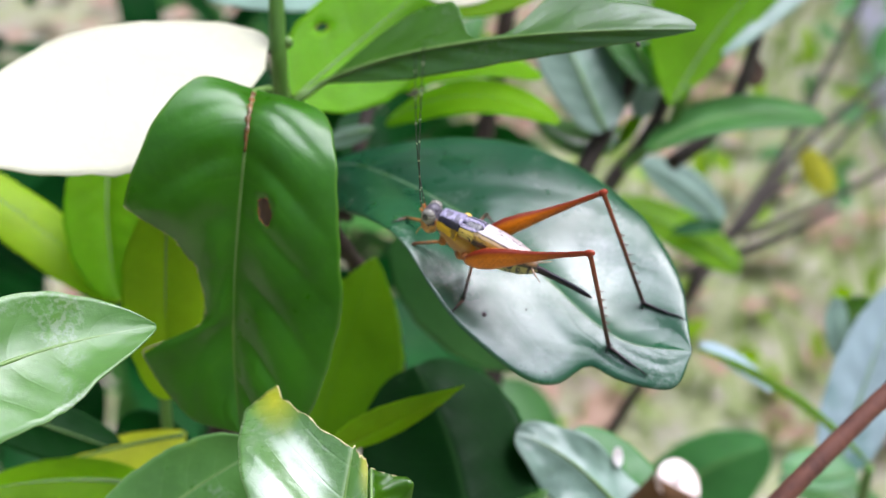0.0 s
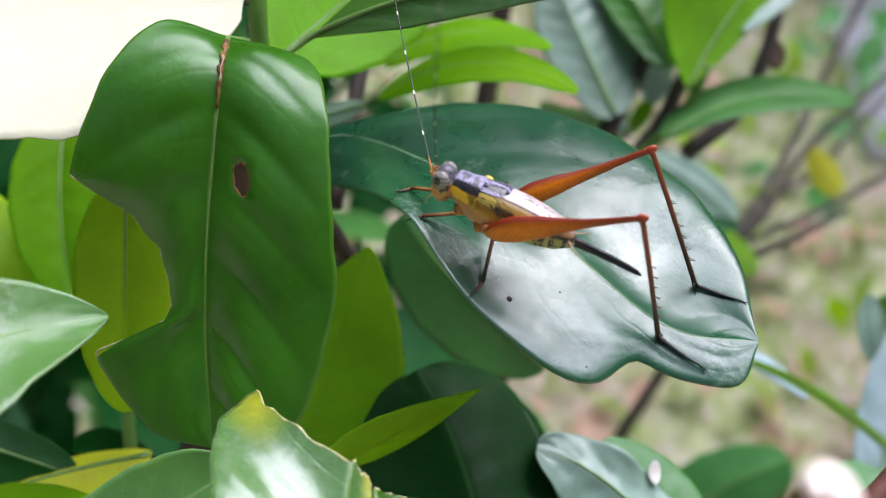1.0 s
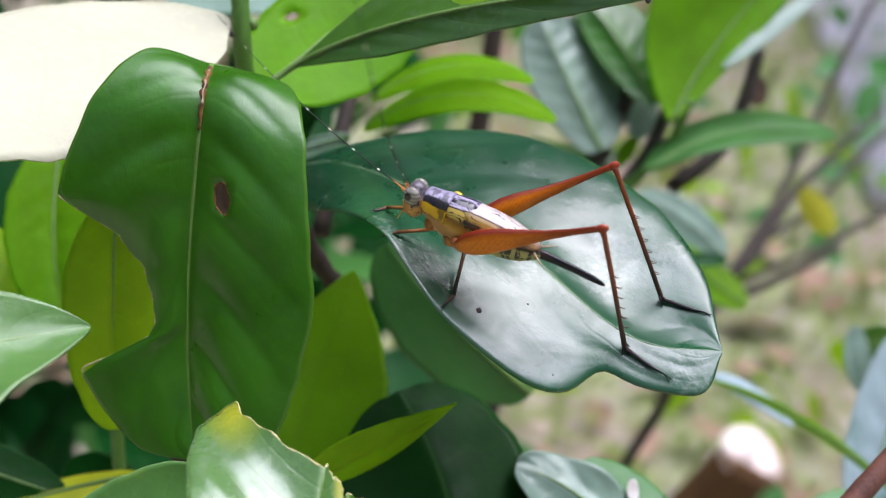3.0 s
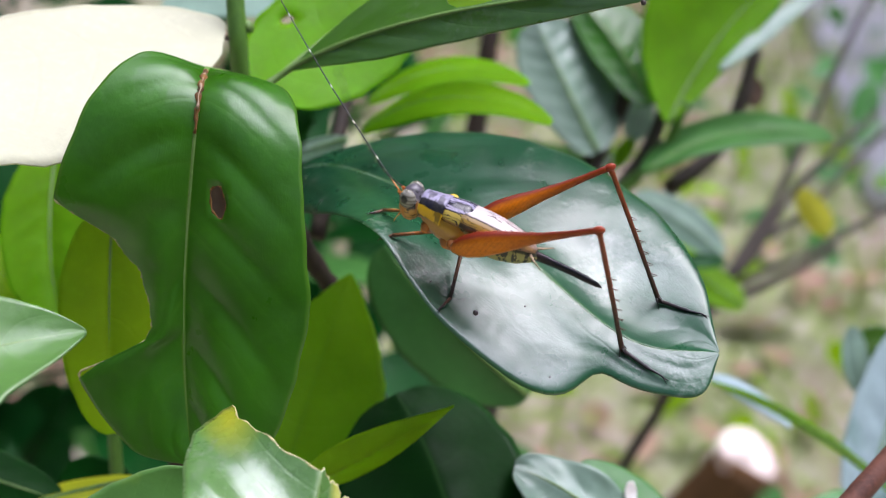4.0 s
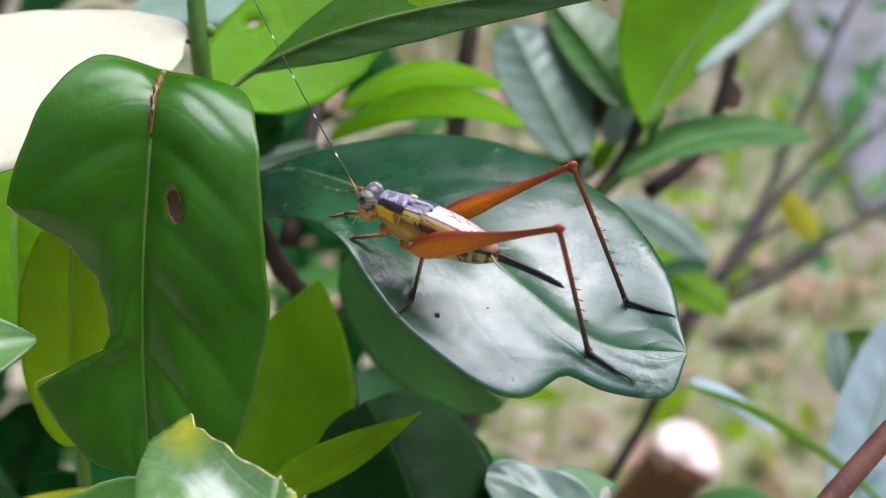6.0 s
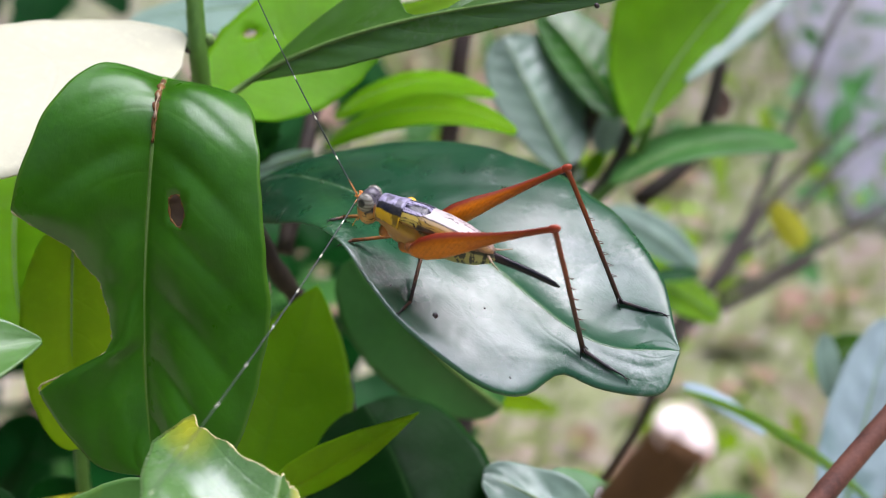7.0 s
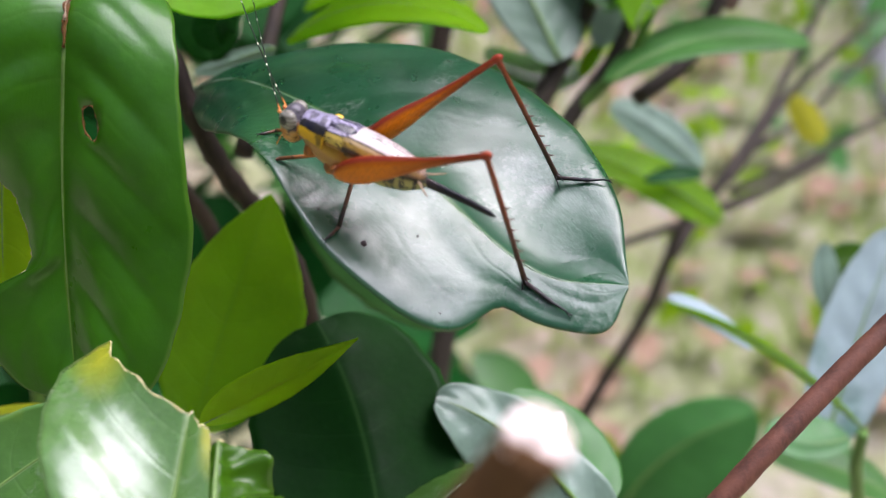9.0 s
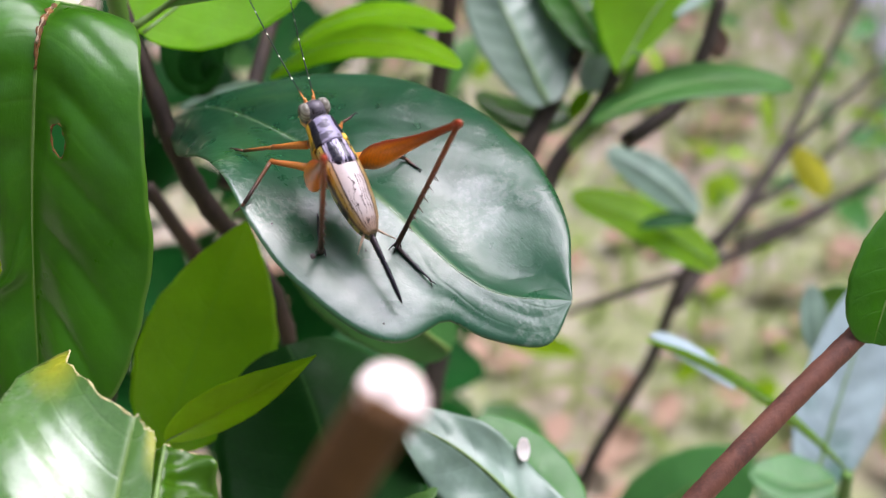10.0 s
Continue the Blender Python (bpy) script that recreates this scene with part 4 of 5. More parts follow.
def ball(name, mat, at, size, parent, label=""):
    bm = bmesh.new()
    lay = bm.loops.layers.uv.new("blade")
    bmesh.ops.create_uvsphere(bm, u_segments=20, v_segments=14, radius=1)
    for f in bm.faces:
        for l in f.loops:
            c = l.vert.co
            l[lay].uv = (0.5 + 0.5 * c.x, 0.5 + 0.5 * (1 if c.y > 0 else -1) * math.acos(max(-1, min(1, c.z))) / math.pi)
    for v in bm.verts:
        v.co = Vector((v.co.x * size[0], v.co.y * size[1], v.co.z * size[2])) * K
    ob = part(name, bm, M[mat], parent, label)
    ob.location = Vector(at) * K
    return ob


cricket = thing("cricket", "orange-legged bush cricket with pearly wings standing on a leaf", "cricket", at=(0, 0, 0))
shell("abdomen", "belly", [(-6.6, -0.55, 0.3, 0.3), (-6.1, -0.55, 0.75, 0.8), (-4.8, -0.6, 1.2, 1.45), (-3.0, -0.6, 1.5, 1.85), (-1, -0.55, 1.65, 2.0), (1.2, -0.45, 1.6, 1.9), (2.6, -0.3, 1.3, 1.5)], cricket, "speckled yellow and black abdomen")
shell("thorax", "chest", [(-1.0, -0.9, 0.9, 1.0), (0.2, -1.0, 1.75, 1.9), (2.0, -0.8, 1.9, 2.0), (3.6, -0.5, 1.75, 1.9), (5.0, -0.1, 1.35, 1.5), (5.8, 0.1, 0.9, 1.0)], cricket, "orange-yellow underside of the thorax")
for s in (-1, 1):
    wing = shell("forewing", "wing", [(-6.3, -0.1, 0.2, 0.25), (-5.9, -0.02, 0.65, 0.6), (-4.9, 0.1, 1.15, 1.05), (-3.2, 0.22, 1.55, 1.4), (-1.2, 0.32, 1.75, 1.6), (0.6, 0.4, 1.78, 1.62), (1.2, 0.42, 1.78, 1.62)], cricket, arc=84, sides=26, thick=0.05)
    wing.location.z, wing.location.y = 0.00004 * s, 0.00012 * s
shell("wing_base", "shoulder", [(0.5, 0.42, 1.82, 1.67), (1.2, 0.46, 1.84, 1.7), (2.4, 0.48, 1.78, 1.62), (3.5, 0.5, 1.62, 1.5)], cricket, "lilac and black wing base", arc=86, sides=22, thick=0.05)
shell("pronotum", "pronotum", [(3.1, 0.42, 1.82, 1.62), (3.3, 0.42, 1.8, 1.68), (4.2, 0.45, 1.62, 1.5), (5.2, 0.5, 1.45, 1.4), (5.7, 0.5, 1.4, 1.38), (5.8, 0.5, 1.3, 1.3)], cricket, "lilac-grey pronotum with black and yellow sides", arc=118, sides=26, thick=0.06)
ball("spot", "gold", (3.15, -1.2, 1.72), (0.42, 0.28, 0.14), cricket, "bright yellow shoulder spot")
ball("collar", "head", (5.85, 0.0, 0.4), (0.8, 1.15, 1.2), cricket)
head = ball("head", "head", (6.95, 0, 0.1), (1.25, 1.42, 2.0), cricket, "striped grey head with an orange face")
for s in (-1, 1):
    eye = ball("eye", "eye", (0.15, s * 0.98, 0.8), (0.88, 0.66, 1.02), head, "large glossy grey eye")
    ball("scape", "palp", (1.05, s * 0.38, 0.7), (0.34, 0.24, 0.24), head)
    ball("pedicel", "palp", (1.35, s * 0.45, 0.9), (0.22, 0.16, 0.17), head)
    rod("palp", "palp", [(0, 0, 0.15), (0.5, -0.5, 0.13), (0.8, -1.2, 0.13), (0.9, -1.5, 0.19), (0.95, -1.65, 0.12)], head).location = (0.0004, s * 0.0006, -0.0009)
ball("labrum", "palp", (0.78, 0, -0.65), (0.5, 0.62, 0.75), head, "orange mouthparts")
ball("mandible", "chest", (0.3, 0, -1.35), (0.55, 0.7, 0.5), head)
ovi = rod("ovipositor", "oviblade", [(0, 0, 0.55), (-1.5, 0.02, 0.5), (-3, -0.02, 0.42), (-5, -0.1, 0.4), (-6.4, -0.24, 0.36), (-7.2, -0.34, 0.28), (-7.7, -0.42, 0.08)], cricket, "long black ovipositor", flat=0.6)
ovi.matrix_basis = pose(-0.0056, 0, -0.0005, 0, -2, 0)
for s in (-1, 1):
    rod("cercus", "cercus", [(0, 0, 0.15), (-1.0, 0.1, 0.10), (-2.2, 0.4, 0.03)], cricket, "thin pale cercus").matrix_basis = pose(-0.0059, s * 0.0006, -0.0002, 0, -14, -s * 42)

HIND, SHIN = 14.6, 16.4          # lengths of the hind thigh and shin, mm
SHORT, FORE = 4.8, 5.2           # and of the four short legs


def hind_leg(fat=1.0):
    th = rod("hind_femur", "femur", [(0, 0, 0.45), (0.5, 0, 0.85 * fat), (1.5, 0.05, 1.3 * fat), (3.0, 0.1, 1.48 * fat), (5.0, 0.1, 1.28 * fat), (7.0, 0.05, 0.92 * fat), (9.2, 0.0, 0.56), (11.8, 0.0, 0.38), (13.8, 0.0, 0.35), (HIND, 0, 0.40)], cricket, "swollen orange hind thigh", sides=14, flat=0.62)
    ball("knee", "knee", (HIND, 0, 0), (0.62, 0.34, 0.44), th, "red knee")
    sh = rod("hind_tibia", "tibia", [(0, 0, 0.34), (1.0, 0.05, 0.26), (6, 0.06, 0.25), (12, 0.02, 0.24), (15.3, 0, 0.27), (SHIN, 0, 0.3)], cricket, "spiny rust-brown shin")
    for i in range(6):
        for s in (-1, 1):
            sp = rod("spine", "spine", [(0, 0, 0.07), (0.3, 0.04, 0.05), (0.72, 0.15, 0.01)], sh, sides=5)
            sp.matrix_basis = pose((5.8 + 1.4 * i + 0.5 * (s > 0)) * K, s * 0.00012, 0.0002, 0, -38, s * 30)
    for s in (-1, 1):
        for z in (-1, 1):
            rod("spur", "black", [(0, 0, 0.09), (0.7, 0.03, 0.07), (1.5 - 0.3 * z, 0.1, 0.01)], sh, sides=5).matrix_basis = pose(15.8 * K, s * 0.0002, z * 0.0001, 0, -12 * z, s * 18)
    ft = rod("hind_tarsus", "black", [(0, 0, 0.22), (1.2, 0.03, 0.2), (2.6, -0.02, 0.19), (2.9, 0, 0.26), (3.2, 0, 0.16), (4.6, 0.25, 0.09), (5.0, 0.1, 0.1)], cricket, "black foot")
    for s in (-1, 1):
        rod("claw", "black", [(0, 0, 0.07), (0.4, -0.02, 0.05), (0.65, -0.25, 0.01)], ft, sides=5).matrix_basis = pose(4.95 * K, 0, 0.0001, 0, 0, s * 24)
    return th, sh, ft


def short_leg(shin):
    th = rod("femur", "foreleg", [(0, 0, 0.42), (0.6, 0, 0.46), (2.0, 0.05, 0.38), (4.2, 0, 0.28), (SHORT, 0, 0.3)], cricket, "tawny thigh")
    sh = rod("tibia", shin, [(0, 0, 0.26), (0.8, 0, 0.2), (3.8, 0, 0.19), (FORE, 0, 0.2)], cricket, "dark shin")
    for i in range(3):
        rod("spine", "spine", [(0, 0, 0.05), (0.5, 0, 0.01)], sh, sides=5).matrix_basis = pose((2.2 + 0.8 * i) * K, 0, -0.00015, 0, 40, 25 * (-1) ** i)
    ft = rod("tarsus", "foot", [(0, 0, 0.17), (0.7, -0.02, 0.15), (1.3, 0, 0.16), (2.0, 0.1, 0.07)], cricket, "black foot")
    for s in (-1, 1):
        rod("claw", "black", [(0, 0, 0.05), (0.3, 0, 0.04), (0.45, -0.15, 0.01)], ft, sides=5).matrix_basis = pose(1.95 * K, 0, 0.0001, 0, 0, s * 24)
    return th, sh, ft


def antenna():
    rings = [(i * 0.7, 0.0016 * i * i, 0.085 - 0.0008 * i) for i in range(56)]
    return rod("antenna", "antenna", rings, cricket, "long black antenna with pale bands", sides=6)


for s in (-1, 1):
    ball("coxa", "coxa", (1.5, s * 1.9, -1.5), (0.55, 0.6, 0.5), cricket)
    ball("coxa", "coxa", (2.4, s * 1.3, -1.9), (0.6, 0.5, 0.7), cricket)
    ball("coxa", "coxa", (4.7, s * 1.05, -1.25), (0.55, 0.45, 0.65), cricket)
LEGS = {"hind_left": hind_leg(), "hind_right": hind_leg(0.84), "mid_left": short_leg("midshin"), "mid_right": short_leg("midshin"), "fore_left": short_leg("foreshin"), "fore_right": short_leg("foreshin")}
HIPS = {"hind_left": (1.2, 2.6, -1.5), "hind_right": (1.2, -2.6, -1.5), "mid_left": (2.4, 1.5, -2.1), "mid_right": (2.4, -1.5, -2.1), "fore_left": (4.8, 1.2, -1.5), "fore_right": (4.8, -1.2, -1.5)}
FEELERS = (antenna(), antenna())


# ---- cut end of the pruned stem ----
def cut_end():
    a, b = Vector(CUT_AT) * K, Vector(CUT_DOWN) * K
    d = ((a - b).normalized() + Vector((0.1, -0.55, 0.35))).normalized()
    bm = bmesh.new()
    rings = []
    for r, h in ((1.65, -0.25), (1.65, 0.05), (1.55, 0.14), (1.0, 0.18), (0.42, 0.17), (0.24, 0.11), (0.05, 0.09)):
        rings.append((a + d * h * K, r * K))
    tube(bm, [p for p, r in rings], [r for p, r in rings], 24)
    return part("cut_end", bm, M["cut"], stubplant, "pale fresh-cut wood")


# ---- ground and distance ----
def ground_material():
    n = Nodes("litter_ground")
    here = n.add("TexCoord", 3)
    a, b, c = n.noise(here, 5.0, 4.0), n.noise(here, 22.0, 5.0), n.noise(here, 90.0, 5.0)
    tone = n.mix(n.step(a, 0.38, 0.54), rgba((0.40, 0.32, 0.25)), rgba((0.38, 0.41, 0.21)))
    tone = n.mix(n.step(b, 0.5, 0.68), tone, rgba((0.50, 0.44, 0.38)))
    tone = n.mix(n.math("MULTIPLY", n.step(c, 0.5, 0.62), 0.5), tone, rgba((0.16, 0.14, 0.07)))
    return n.done(n.add("BsdfPrincipled", 0, Base_Color=tone, Roughness=0.9, Normal=n.bump(c, 0.6, 0.02)))


def scatter(name, mat, places, label, category, seed=3):
    """Many small curved leaves or blades as one object. places: (x, y, z, length, width, heading, pitch, roll, droop), metres and degrees."""
    verts, faces, uv = [], [], []
    for x, y, z, size, wide, head, pitch, roll, droop in places:
        m = pose(x, y, z, roll, pitch, head)
        start = len(verts)
        for i in range(6):
            u = i / 5
            w = wide * outline(min(max(u, 0.02), 0.98), 0.45, 0.5, 0.6)
            for s in (-1, 0, 1):
                verts.append(m @ Vector((u * size, s * w, -droop * size * u * u + abs(s) * w * 0.25)))
                uv.append((u, 0.5 + 0.5 * s))
        for i in range(5):
            for s in (0, 1):
                k = start + i * 3 + s
                faces.append((k, k + 1, k + 4, k + 3))
    me = bpy.data.meshes.new(name)
    me.from_pydata(verts, [], faces)
    lay = me.uv_layers.new(name="blade")
    for loop in me.loops:
        lay.data[loop.index].uv = uv[loop.vertex_index]
    for poly in me.polygons:
        poly.use_smooth = True
    me.materials.append(M[mat])
    return tagged(new(name, me), label, category, kind="stuff")


def scar():
    """The torn brown streak along the first stretch of the midrib."""
    bm = bmesh.new()
    rib = [Vector(p) * K for p in HOLED[0]]
    us = [0.03 + 0.25 * i / 22 for i in range(23)]
    pts = []
    for i, u in enumerate(us):
        p, d = glide(rib, u)
        pts.append(p + Vector((0.00006 * math.sin(i * 1.3), -0.00025, 0.0002)))
    tube(bm, pts, [K * (0.33 + 0.16 * math.sin(i * 2.3) * math.sin(i * 0.9) + 0.08 * math.sin(i * 4.1)) * (1 - 0.6 * (i / 22) ** 3) for i in range(23)], 7)
    part("scar", bm, M["scar"], hole_leaf, "ragged brown scar on the midrib")
    bm = bmesh.new()
    tube(bm, [p + Vector((0.0001, -0.0004, 0.00025)) for p in pts[2:18]], [K * max(0.06, 0.2 * math.sin(i * 0.9 + 1)) for i in range(16)], 5)
    part("scar", bm, M["cercus"], hole_leaf, "yellowish edge of the scar")


def speck(at, size, leafed, mat="black"):
    bm = bmesh.new()
    bmesh.ops.create_icosphere(bm, subdivisions=2, radius=size * K)
    for v in bm.verts:
        v.co = v.co * (1 + 0.3 * noise.noise(v.co * 3000)) + Vector(at) * K
    part("speck", bm, M[mat], leafed, "small dark speck")


ball("bud", "rib", (-23.4, 34.1, 9.6), (0.75, 0.7, 0.85), shrub, "round green bud at the stem's node")
ball("node", "bark", (-25.1, 33.4, 8.6), (1.3, 0.9, 0.35), shrub, "dark ring at the stem's node")
cut_end()
scar()
speck((2.7, -6.4, -4.4), 0.28, perch_leaf)
speck((9.5, -12.2, -7.8), 0.10, perch_leaf)
speck((-1.6, -2.5, -3.3), 0.10, perch_leaf)
speck((7.6, -5.5, -4.4), 0.10, perch_leaf)
speck((20.7, 14.4, 19.1), 0.3, blade_leaf)
bm = bmesh.new()
bmesh.ops.create_grid(bm, x_segments=80, y_segments=80, size=60)
for v in bm.verts:
    v.co.z = 0.02 * noise.noise(v.co * 0.7)
tagged(part("ground", bm, ground_material(), None), "pale earth with leaf litter and sparse grass", "ground", kind="structure")

M["paving"] = plain_material("grey_paving", (0.72, 0.68, 0.80), (0.52, 0.51, 0.54), rough=0.85, scale=7, relief=0.4, depth=0.003)
M["grass"] = leaf_material("grass_blade", (0.22, 0.30, 0.07), (0.3, 0.36, 0.12), rough=0.5, glow=0.4, gloss=0.3)
M["petal"] = plain_material("white_petal", (0.85, 0.82, 0.78), (0.78, 0.72, 0.68), rough=0.5, glow=0.3)

bm = bmesh.new()
bmesh.ops.create_cube(bm, size=1)
for v in bm.verts:
    v.co = Vector((v.co.x * 1.5, v.co.y * 2.6, v.co.z * 0.06))
bmesh.ops.bevel(bm, geom=bm.edges[:], offset=0.01, segments=2, affect="EDGES")
slab = tagged(part("pavement", bm, M["paving"], None), "grey-lilac paving slab on the earth", "pavement", kind="structure")
slab.location = (1.62, 2.3, 0.01)
slab.rotation_euler.z = radians(-12)

rng = random.Random(11)
bm = bmesh.new()
bmesh.ops.create_uvsphere(bm, u_segments=14, v_segments=8, radius=1)
for v in bm.verts:
    v.co = Vector((v.co.x * 0.9, v.co.y * 1.5, v.co.z * 0.14 + 0.35 * v.co.y * v.co.y + 0.15 * v.co.x * v.co.x)) * K
petal = part("petal", bm, M["petal"], None)
petal.matrix_basis = Matrix.Translation(mm((23.7, 5.3, -42.9))) @ pose(0, 0, 0, 50, 10, 15)
tagged(petal, "small white fallen petal lying on a green leaf", "petal")
scatter("leaf_litter", "litter", [(rng.uniform(-0.7, 0.5), rng.uniform(0.3, 2.0), 0.012 + rng.uniform(0, 0.02), rng.uniform(0.03, 0.07), rng.uniform(0.01, 0.02), rng.uniform(0, 360), rng.uniform(-15, 15), rng.uniform(-40, 40), rng.uniform(-0.2, 0.3)) for _ in range(420)], "dry pinkish brown fallen leaves on the earth", "leaf litter")
scatter("grass", "grass", [(rng.uniform(-0.1, 1.6), rng.uniform(0.6, 2.6), 0.0, rng.uniform(0.04, 0.11), rng.uniform(0.002, 0.004), rng.uniform(0, 360), rng.uniform(-85, -45), 0, rng.uniform(0.1, 0.6)) for _ in range(2600)], "sparse pale green grass", "grass")
# unseen hedge added all round; its height sets where leaves reflect dark
bm = bmesh.new()
around = []
for i in range(96):
    a = 2 * math.pi * i / 96
    rad = 5.0 + 0.25 * math.sin(i * 1.9) + 0.2 * math.sin(i * 0.7)
    lift = 3.7 * math.exp(-(((math.degrees(a) - 97 + 180) % 360 - 180) / 62) ** 4)      # raised ahead, to block low sky from the leaf reflections
    top = 3.7 + lift + 0.4 * math.sin(i * 1.3) + 0.3 * math.sin(i * 0.37)
    around.append([bm.verts.new((math.cos(a) * (rad + dr), math.sin(a) * (rad + dr), z)) for dr, z in ((0, -0.1), (-0.15, 1.3), (0, 2.6), (0.15, top), (0.9, top), (1.0, -0.1))])
for i in range(96):
    a, b = around[i], around[(i + 1) % 96]
    for k in range(5):
        bm.faces.new((a[k], a[k + 1], b[k + 1], b[k]))
M["hedge"] = plain_material("unseen_hedge_foliage", (0.035, 0.07, 0.02), (0.01, 0.025, 0.008), rough=0.8, scale=8, relief=1.0, depth=0.1)
tagged(part("backdrop", bm, M["hedge"], None), "unseen dark green hedge added to shape the leaf reflections", "hedge", kind="structure")
# undergrowth behind the shrub; the dark leaves also stand in for shade below it
rng = random.Random(23)
scatter("undergrowth", "dark", [(rng.uniform(-0.25, 0.02), rng.uniform(0.26, 0.5), rng.uniform(0.2, 0.56), rng.uniform(0.04, 0.08), rng.uniform(0.011, 0.02), rng.uniform(0, 360), rng.uniform(-40, 50), rng.uniform(-40, 40), rng.uniform(0.1, 0.5)) for _ in range(90)], "dense dark green undergrowth, added in place of shade", "undergrowth")
scatter("undergrowth", "dark", [(rng.uniform(-0.42, 0.0), rng.uniform(0.24, 0.7), rng.uniform(0.28, 0.72), rng.uniform(0.05, 0.09), rng.uniform(0.012, 0.02), rng.uniform(0, 360), rng.uniform(-40, 50), rng.uniform(-40, 40), rng.uniform(0.1, 0.5)) for _ in range(230)], "dense dark green undergrowth, added in place of shade", "undergrowth")
scatter("undergrowth", "far", [(rng.uniform(-0.35, 0.06), rng.uniform(0.3, 0.75), rng.uniform(0.05, 0.62), rng.uniform(0.04, 0.07), rng.uniform(0.010, 0.016), rng.uniform(0, 360), rng.uniform(-40, 50), rng.uniform(-40, 40), rng.uniform(0.1, 0.5)) for _ in range(90)], "loose mid-green undergrowth", "undergrowth")
scatter("undergrowth", "far", [(rng.uniform(0.35, 1.3), rng.uniform(0.8, 1.8), rng.uniform(0.02, 0.4), rng.uniform(0.03, 0.06), rng.uniform(0.008, 0.014), rng.uniform(0, 360), rng.uniform(-40, 50), rng.uniform(-40, 40), rng.uniform(0.1, 0.5)) for _ in range(240)], "loose pale green weeds", "undergrowth")
scatter("undergrowth", "lime", [(rng.uniform(0.0, 0.55), rng.uniform(0.4, 0.9), rng.uniform(0.05, 0.5), rng.uniform(0.02, 0.04), rng.uniform(0.006, 0.01), rng.uniform(0, 360), rng.uniform(-40, 50), rng.uniform(-40, 40), rng.uniform(0.1, 0.5)) for _ in range(70)], "scattered small yellow-green leaves", "undergrowth")


# ---- what moves ----
# body: seconds, place of the hips, a point ahead, a point above (millimetres)
BODY = [
    (0, (2.9, -2.4, 2.9), (-0.89, 0.42, 0.176), (0.168, -0.056, 0.984)),
    (9.36, (2.9, -2.4, 2.9), (-0.89, 0.42, 0.176), (0.168, -0.056, 0.984)),
    (9.5, (4.4, 1.4, 0.8), (-0.593, 0.657, 0.465), (0.235, -0.411, 0.881)),
    (9.6, (4.3, 1.4, 0.8), (-0.593, 0.657, 0.465), (0.235, -0.411, 0.881)),
    (9.8, (5.5, -0.7, 0.7), (-0.438, 0.675, 0.593), (0.276, -0.526, 0.804)),
    (10, (5.5, -0.6, 0.7), (-0.438, 0.675, 0.593), (0.276, -0.526, 0.804)),
]
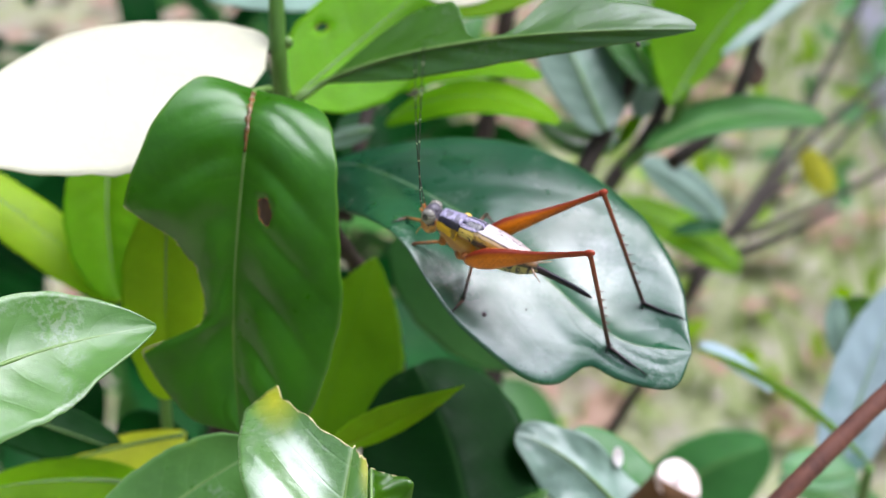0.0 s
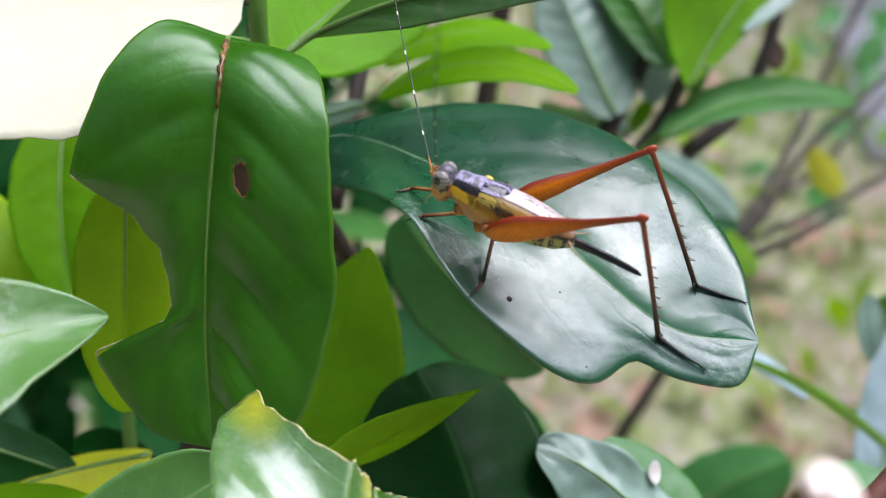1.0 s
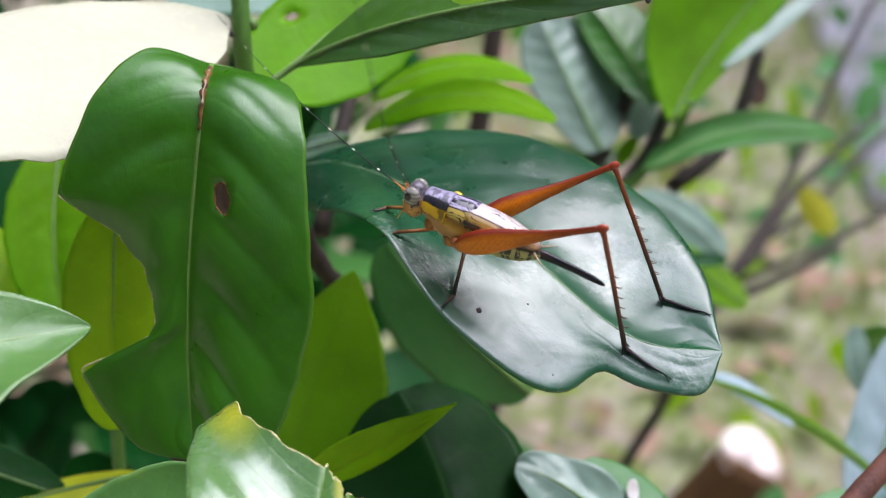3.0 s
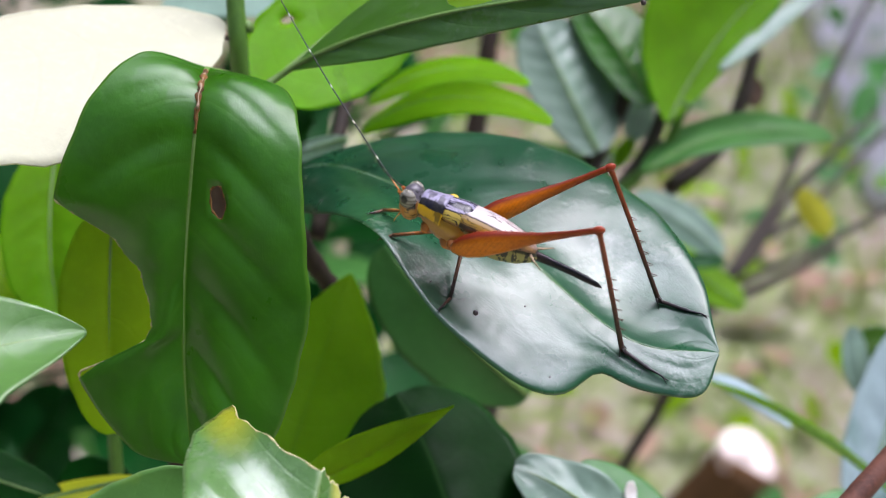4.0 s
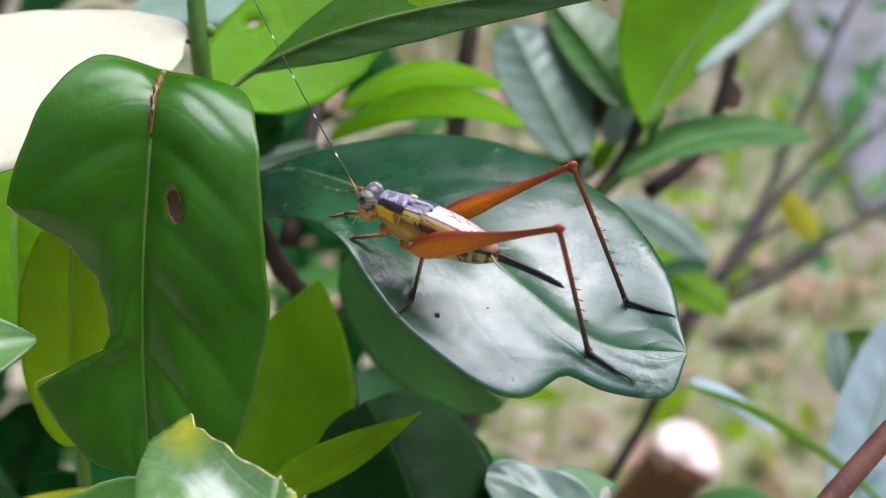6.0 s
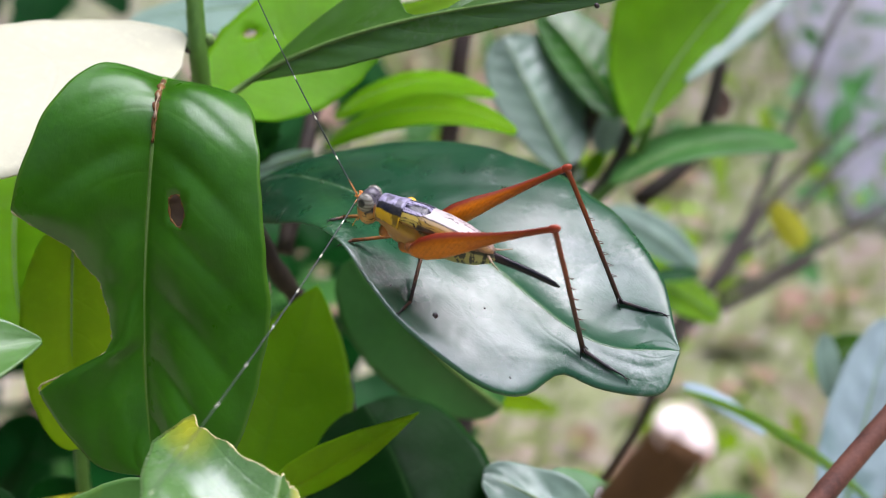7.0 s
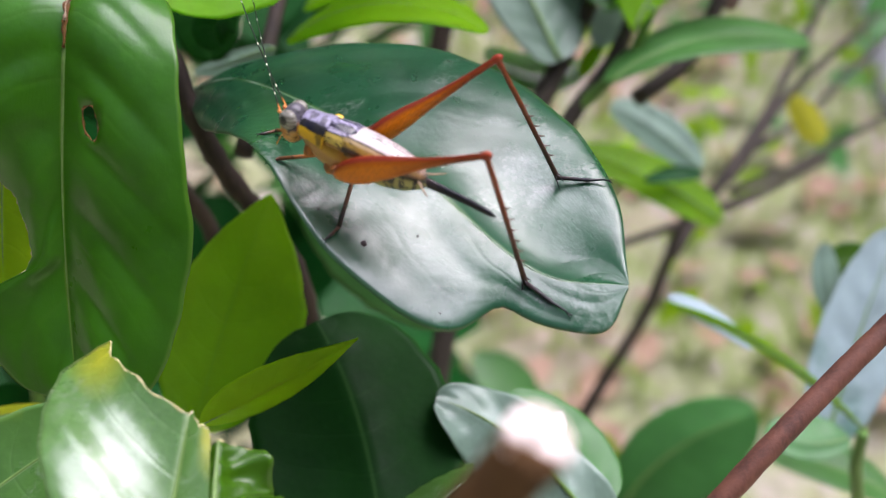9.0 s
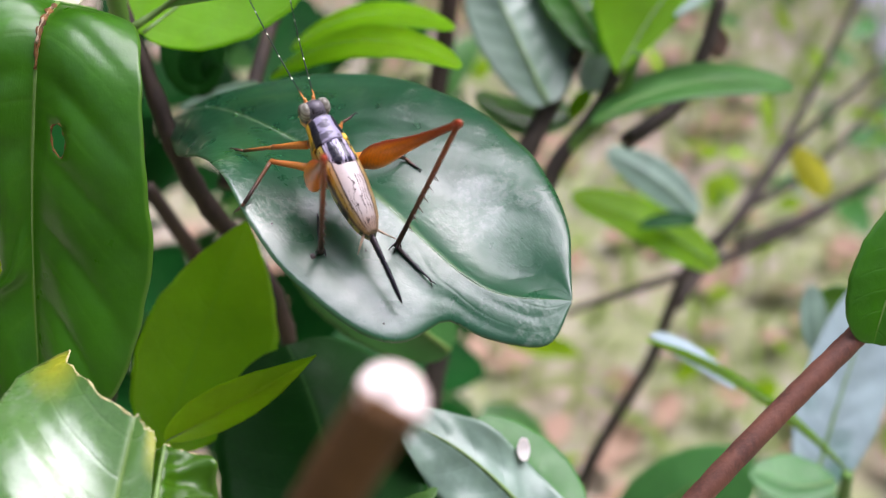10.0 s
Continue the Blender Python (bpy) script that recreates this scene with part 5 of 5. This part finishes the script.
# feet: for each leg, seconds, knee (about), ankle, toe
FEET = {
    "hind_left": [
        (0, (13.8, -8.8, 6.4), (17.5, -6.5, -9.4), (21.8, -10.2, -10.8)),
        (9.36, (13.8, -8.8, 6.4), (17.5, -6.5, -9.4), (21.8, -10.2, -10.8)),
        (9.5, (6.4, -8.0, 10.1), (3.5, -3.8, -5.5), (5.4, -9.6, -8.4)),
        (9.62, (6.4, -8.0, 10.1), (3.5, -3.8, -5.5), (5.3, -9.6, -8.4)),
        (9.8, (5.4, -10.6, 10.1), (3.2, -4.2, -5.5), (2.5, 0.2, -4.5)),
        (10, (5.4, -10.6, 10.1), (3.1, -4.2, -5.5), (2.4, 0.2, -4.5)),
    ],
    "hind_right": [
        (0, (16.1, 1.3, 7.1), (22.3, -0.4, -7.9), (27.2, -3.6, -8.0)),
        (7.8, (16.1, 1.3, 7.1), (22.3, -0.4, -7.9), (27.2, -3.6, -8.0)),
        (7.97, (15.0, 2.6, 9.0), (21.6, 5.2, -5.6), (26.5, 4.5, -5.8)),
        (9.36, (15.0, 2.4, 9.1), (21.5, 5.0, -5.7), (26.6, 4.4, -5.8)),
        (9.5, (15.9, -1.9, 8.5), (11.8, -1.8, -6.6), (15.4, -6.0, -9.2)),
        (9.6, (15.9, -1.9, 8.5), (11.8, -1.8, -6.6), (15.3, -6.0, -9.2)),
        (9.8, (16.5, -4.9, 8.9), (10.3, -2.1, -6.4), (13.9, -5.3, -8.7)),
        (10, (16.5, -4.9, 8.9), (10.2, -2.1, -6.4), (13.8, -5.4, -8.6)),
    ],
    "mid_left": [
        (0, (1.6, 0.4, -2.1), (0.3, -3.9, -4.4), (-0.9, -5.6, -4.6)),
        (9.36, (1.6, 0.4, -2.1), (0.3, -3.9, -4.4), (-0.9, -5.6, -4.6)),
        (9.5, (-0.1, -1.6, 1.7), (-0.2, -2.9, -4.0), (-1.0, -5.6, -4.6)),
        (9.62, (-0.1, -1.6, 1.7), (-0.2, -2.9, -4.0), (-1.0, -5.6, -4.6)),
        (9.8, (-2.2, 2.4, 0.3), (-4.2, -1.5, -1.6), (-6.2, -0.4, -4.1)),
        (10, (-2.3, 2.4, 0.4), (-4.2, -1.5, -1.6), (-6.2, -0.4, -4.1)),
    ],
    "mid_right": [
        (0, (1.6, 4.4, 3.6), (4.5, 13.3, -2.8), (5.1, 12.0, -3.0)),
        (9.36, (1.6, 4.4, 3.6), (4.5, 13.3, -2.8), (5.1, 12.0, -3.0)),
        (9.5, (5.5, 8.6, -1.7), (7.9, 9.3, -3.5), (8.9, 8.7, -3.8)),
        (9.62, (5.5, 8.6, -1.7), (7.8, 9.3, -3.5), (9.0, 8.8, -3.8)),
        (9.8, (7.6, 7.0, -0.3), (10.7, 10.1, -3.6), (11.5, 9.5, -4.1)),
        (10, (7.6, 7.0, -0.3), (10.6, 10.1, -3.6), (11.5, 9.5, -4.1)),
    ],
    "fore_left": [
        (0, (-3.6, 2.2, -0.6), (-5.4, 2.0, -0.6), (-7.8, 3.6, -2.6)),
        (9.36, (-3.6, 2.2, -0.6), (-5.4, 2.0, -0.6), (-7.8, 3.6, -2.6)),
        (9.5, (-4.7, 3.9, 2.8), (-6.6, 8.2, -1.3), (-8.3, 6.8, -1.1)),
        (9.62, (-4.7, 3.9, 2.8), (-6.6, 8.2, -1.3), (-8.5, 6.8, -1.1)),
        (9.8, (-2.9, 2.0, 3.1), (-5.9, 8.0, -1.3), (-9.1, 10.3, -2.1)),
        (10, (-2.9, 2.0, 3.1), (-6.0, 8.1, -1.3), (-9.3, 10.6, -2.2)),
    ],
    "fore_right": [
        (0, (-4.8, 4.1, 1.6), (-6.5, 8.3, -1.4), (-8.3, 6.9, -1.1)),
        (9.36, (-4.8, 4.1, 1.6), (-6.5, 8.3, -1.4), (-8.3, 6.9, -1.1)),
        (9.5, (4.2, 8.6, 0.9), (3.9, 17.5, -2.6), (4.5, 18.2, -2.5)),
        (9.62, (4.2, 8.6, 0.9), (3.9, 17.4, -2.6), (4.5, 18.3, -2.5)),
        (9.8, (4.1, 8.6, 0.9), (3.8, 17.5, -2.6), (4.4, 18.3, -2.5)),
        (10, (4.1, 8.6, 0.9), (3.7, 17.6, -2.6), (4.3, 18.3, -2.5)),
    ],
}
# where each antenna points: seconds and a place far out on it
POINTED = (
    [(0, (-5, -48, 59)), (0.5, (-8, -40, 49)), (0.8, (-7, -3, 28)), (1.0, (-8, 16, 14)), (1.5, (4, -20, 33)), (2.0, (-11, 17, 9)), (2.5, (-10, 17, 14)), (3.0, (-13, 12, 6)), (4.5, (-15, 15, 20)), (5, (-16, 16, 20)), (6.5, (-16, 16, 20)), (7, (-15, 14, 21)), (7.5, (-16, 12, 22)), (7.7, (-14, 10, 23)), (8.0, (-9, 8, 17)), (8.5, (-7, 18, 8)), (9, (-10, 23, 2)), (9.3, (-9, 23, 6)), (9.5, (-8, 27, 7)), (9.62, (-6, 26, 8)), (9.8, (-6, 25, 8)), (10, (-7, 24, 8))],
    [(0, (-7, -50, 59)), (0.5, (-10, -42, 50)), (1.0, (-6, -37, 44)), (1.5, (-4, -36, 44)), (2.5, (-6, -40, 44)), (3.0, (-10, -42, 44)), (4.5, (-11, -48, 35)), (5, (-10, -47, 33)), (6.5, (-10, -40, 25)), (6.78, (-10, -40, 25)), (6.88, (-15.2, -19, -3)), (7, (-15.2, -20, -3)), (7.3, (-13.6, -20, -2)), (7.4, (-14, -25, 4)), (7.5, (-12, -36, 18)), (7.6, (-16.4, -24.9, 20.5)), (7.8, (-16, -25.8, 25.5)), (8.0, (-17.7, -30.6, 22.7)), (8.5, (-11, 20, 8)), (9, (-11, 22, 4)), (9.5, (-3, 23, 5)), (9.8, (-2, 22, 6)), (10, (-2, 23, 6))],
)


def between(rows, t):
    """The entries of the rows at t, eased from one row to the next."""
    if t <= rows[0][0]:
        return [Vector(v) for v in rows[0][1:]]
    for a, b in zip(rows, rows[1:]):
        if a[0] <= t <= b[0]:
            f = (t - a[0]) / (b[0] - a[0])
            f = f * f * (3 - 2 * f)
            return [Vector(p).lerp(Vector(q), f) for p, q in zip(a[1:], b[1:])]
    return [Vector(v) for v in rows[-1][1:]]


def frame_of(at, ahead, above):
    """The pose at a place with x towards ahead and z nearest to above."""
    x = ahead.normalized()
    y = above.cross(x).normalized()
    z = x.cross(y)
    return Matrix.Translation(at) @ Matrix((x, y, z)).transposed().to_4x4()


def body_at(t):
    p, ahead, above = between(BODY, t)
    return frame_of(mm(p), ahead, above)


def leg_at(name, t, lengths):
    """Poses of thigh, shin and foot in the cricket's space: the hip and the ankle held, the knee near its place."""
    m = body_at(t)
    back = m.inverted()
    knee, ankle, toe = (back @ mm(p) for p in between(FEET[name], t))
    hip = Vector(HIPS[name]) * K
    a, b = lengths[0] * K, lengths[1] * K
    d = ankle - hip
    far = min(d.length, (a + b) * 0.995)
    d.normalize()
    along = (a * a - b * b + far * far) / (2 * far)
    high = math.sqrt(max(0, a * a - along * along))
    side = knee - hip
    side = (side - d * side.dot(d)).normalized()
    bend = hip + d * along + side * high
    end = hip + d * far
    up = (back.to_3x3() @ Vector((0.12, -0.28, 0.95)))
    return frame_of(hip, bend - hip, side + up * 0.3), frame_of(bend, end - bend, side), frame_of(end, toe - ankle, up)


def motions():
    still = [0.0, 3.0, 6.0, 7.8]
    times = still + [7.8 + 0.0333 * i for i in range(1, 7)] + [9.0, 9.36] + [9.36 + 0.0333 * i for i in range(1, 20)] + [10.0]
    walk(cricket, [(t, body_at(t)) for t in times])
    for name, pieces in LEGS.items():
        lengths = (HIND, SHIN) if name.startswith("hind") else (SHORT, FORE)
        rows = [(t, leg_at(name, t, lengths)) for t in times]
        for i, piece in enumerate(pieces):
            walk(piece, [(t, ms[i]) for t, ms in rows])
    for s, (feeler, rows) in enumerate(zip(FEELERS, POINTED)):
        root = Vector((8.2, 0.5 - s, 1.1)) * K
        keys = []
        for t in sorted({r[0] for r in rows} | {0.25, 0.65, 0.9, 1.25, 1.75, 6.75, 7.65, 7.9, 8.25, 9.36, 9.4, 9.45, 9.5, 9.55}):
            m = body_at(t).inverted()
            goal = m @ mm(between(rows, t)[0])
            keys.append((t, frame_of(root, goal - root, Vector((0, 0, 1)))))
        walk(feeler, keys)


motions()
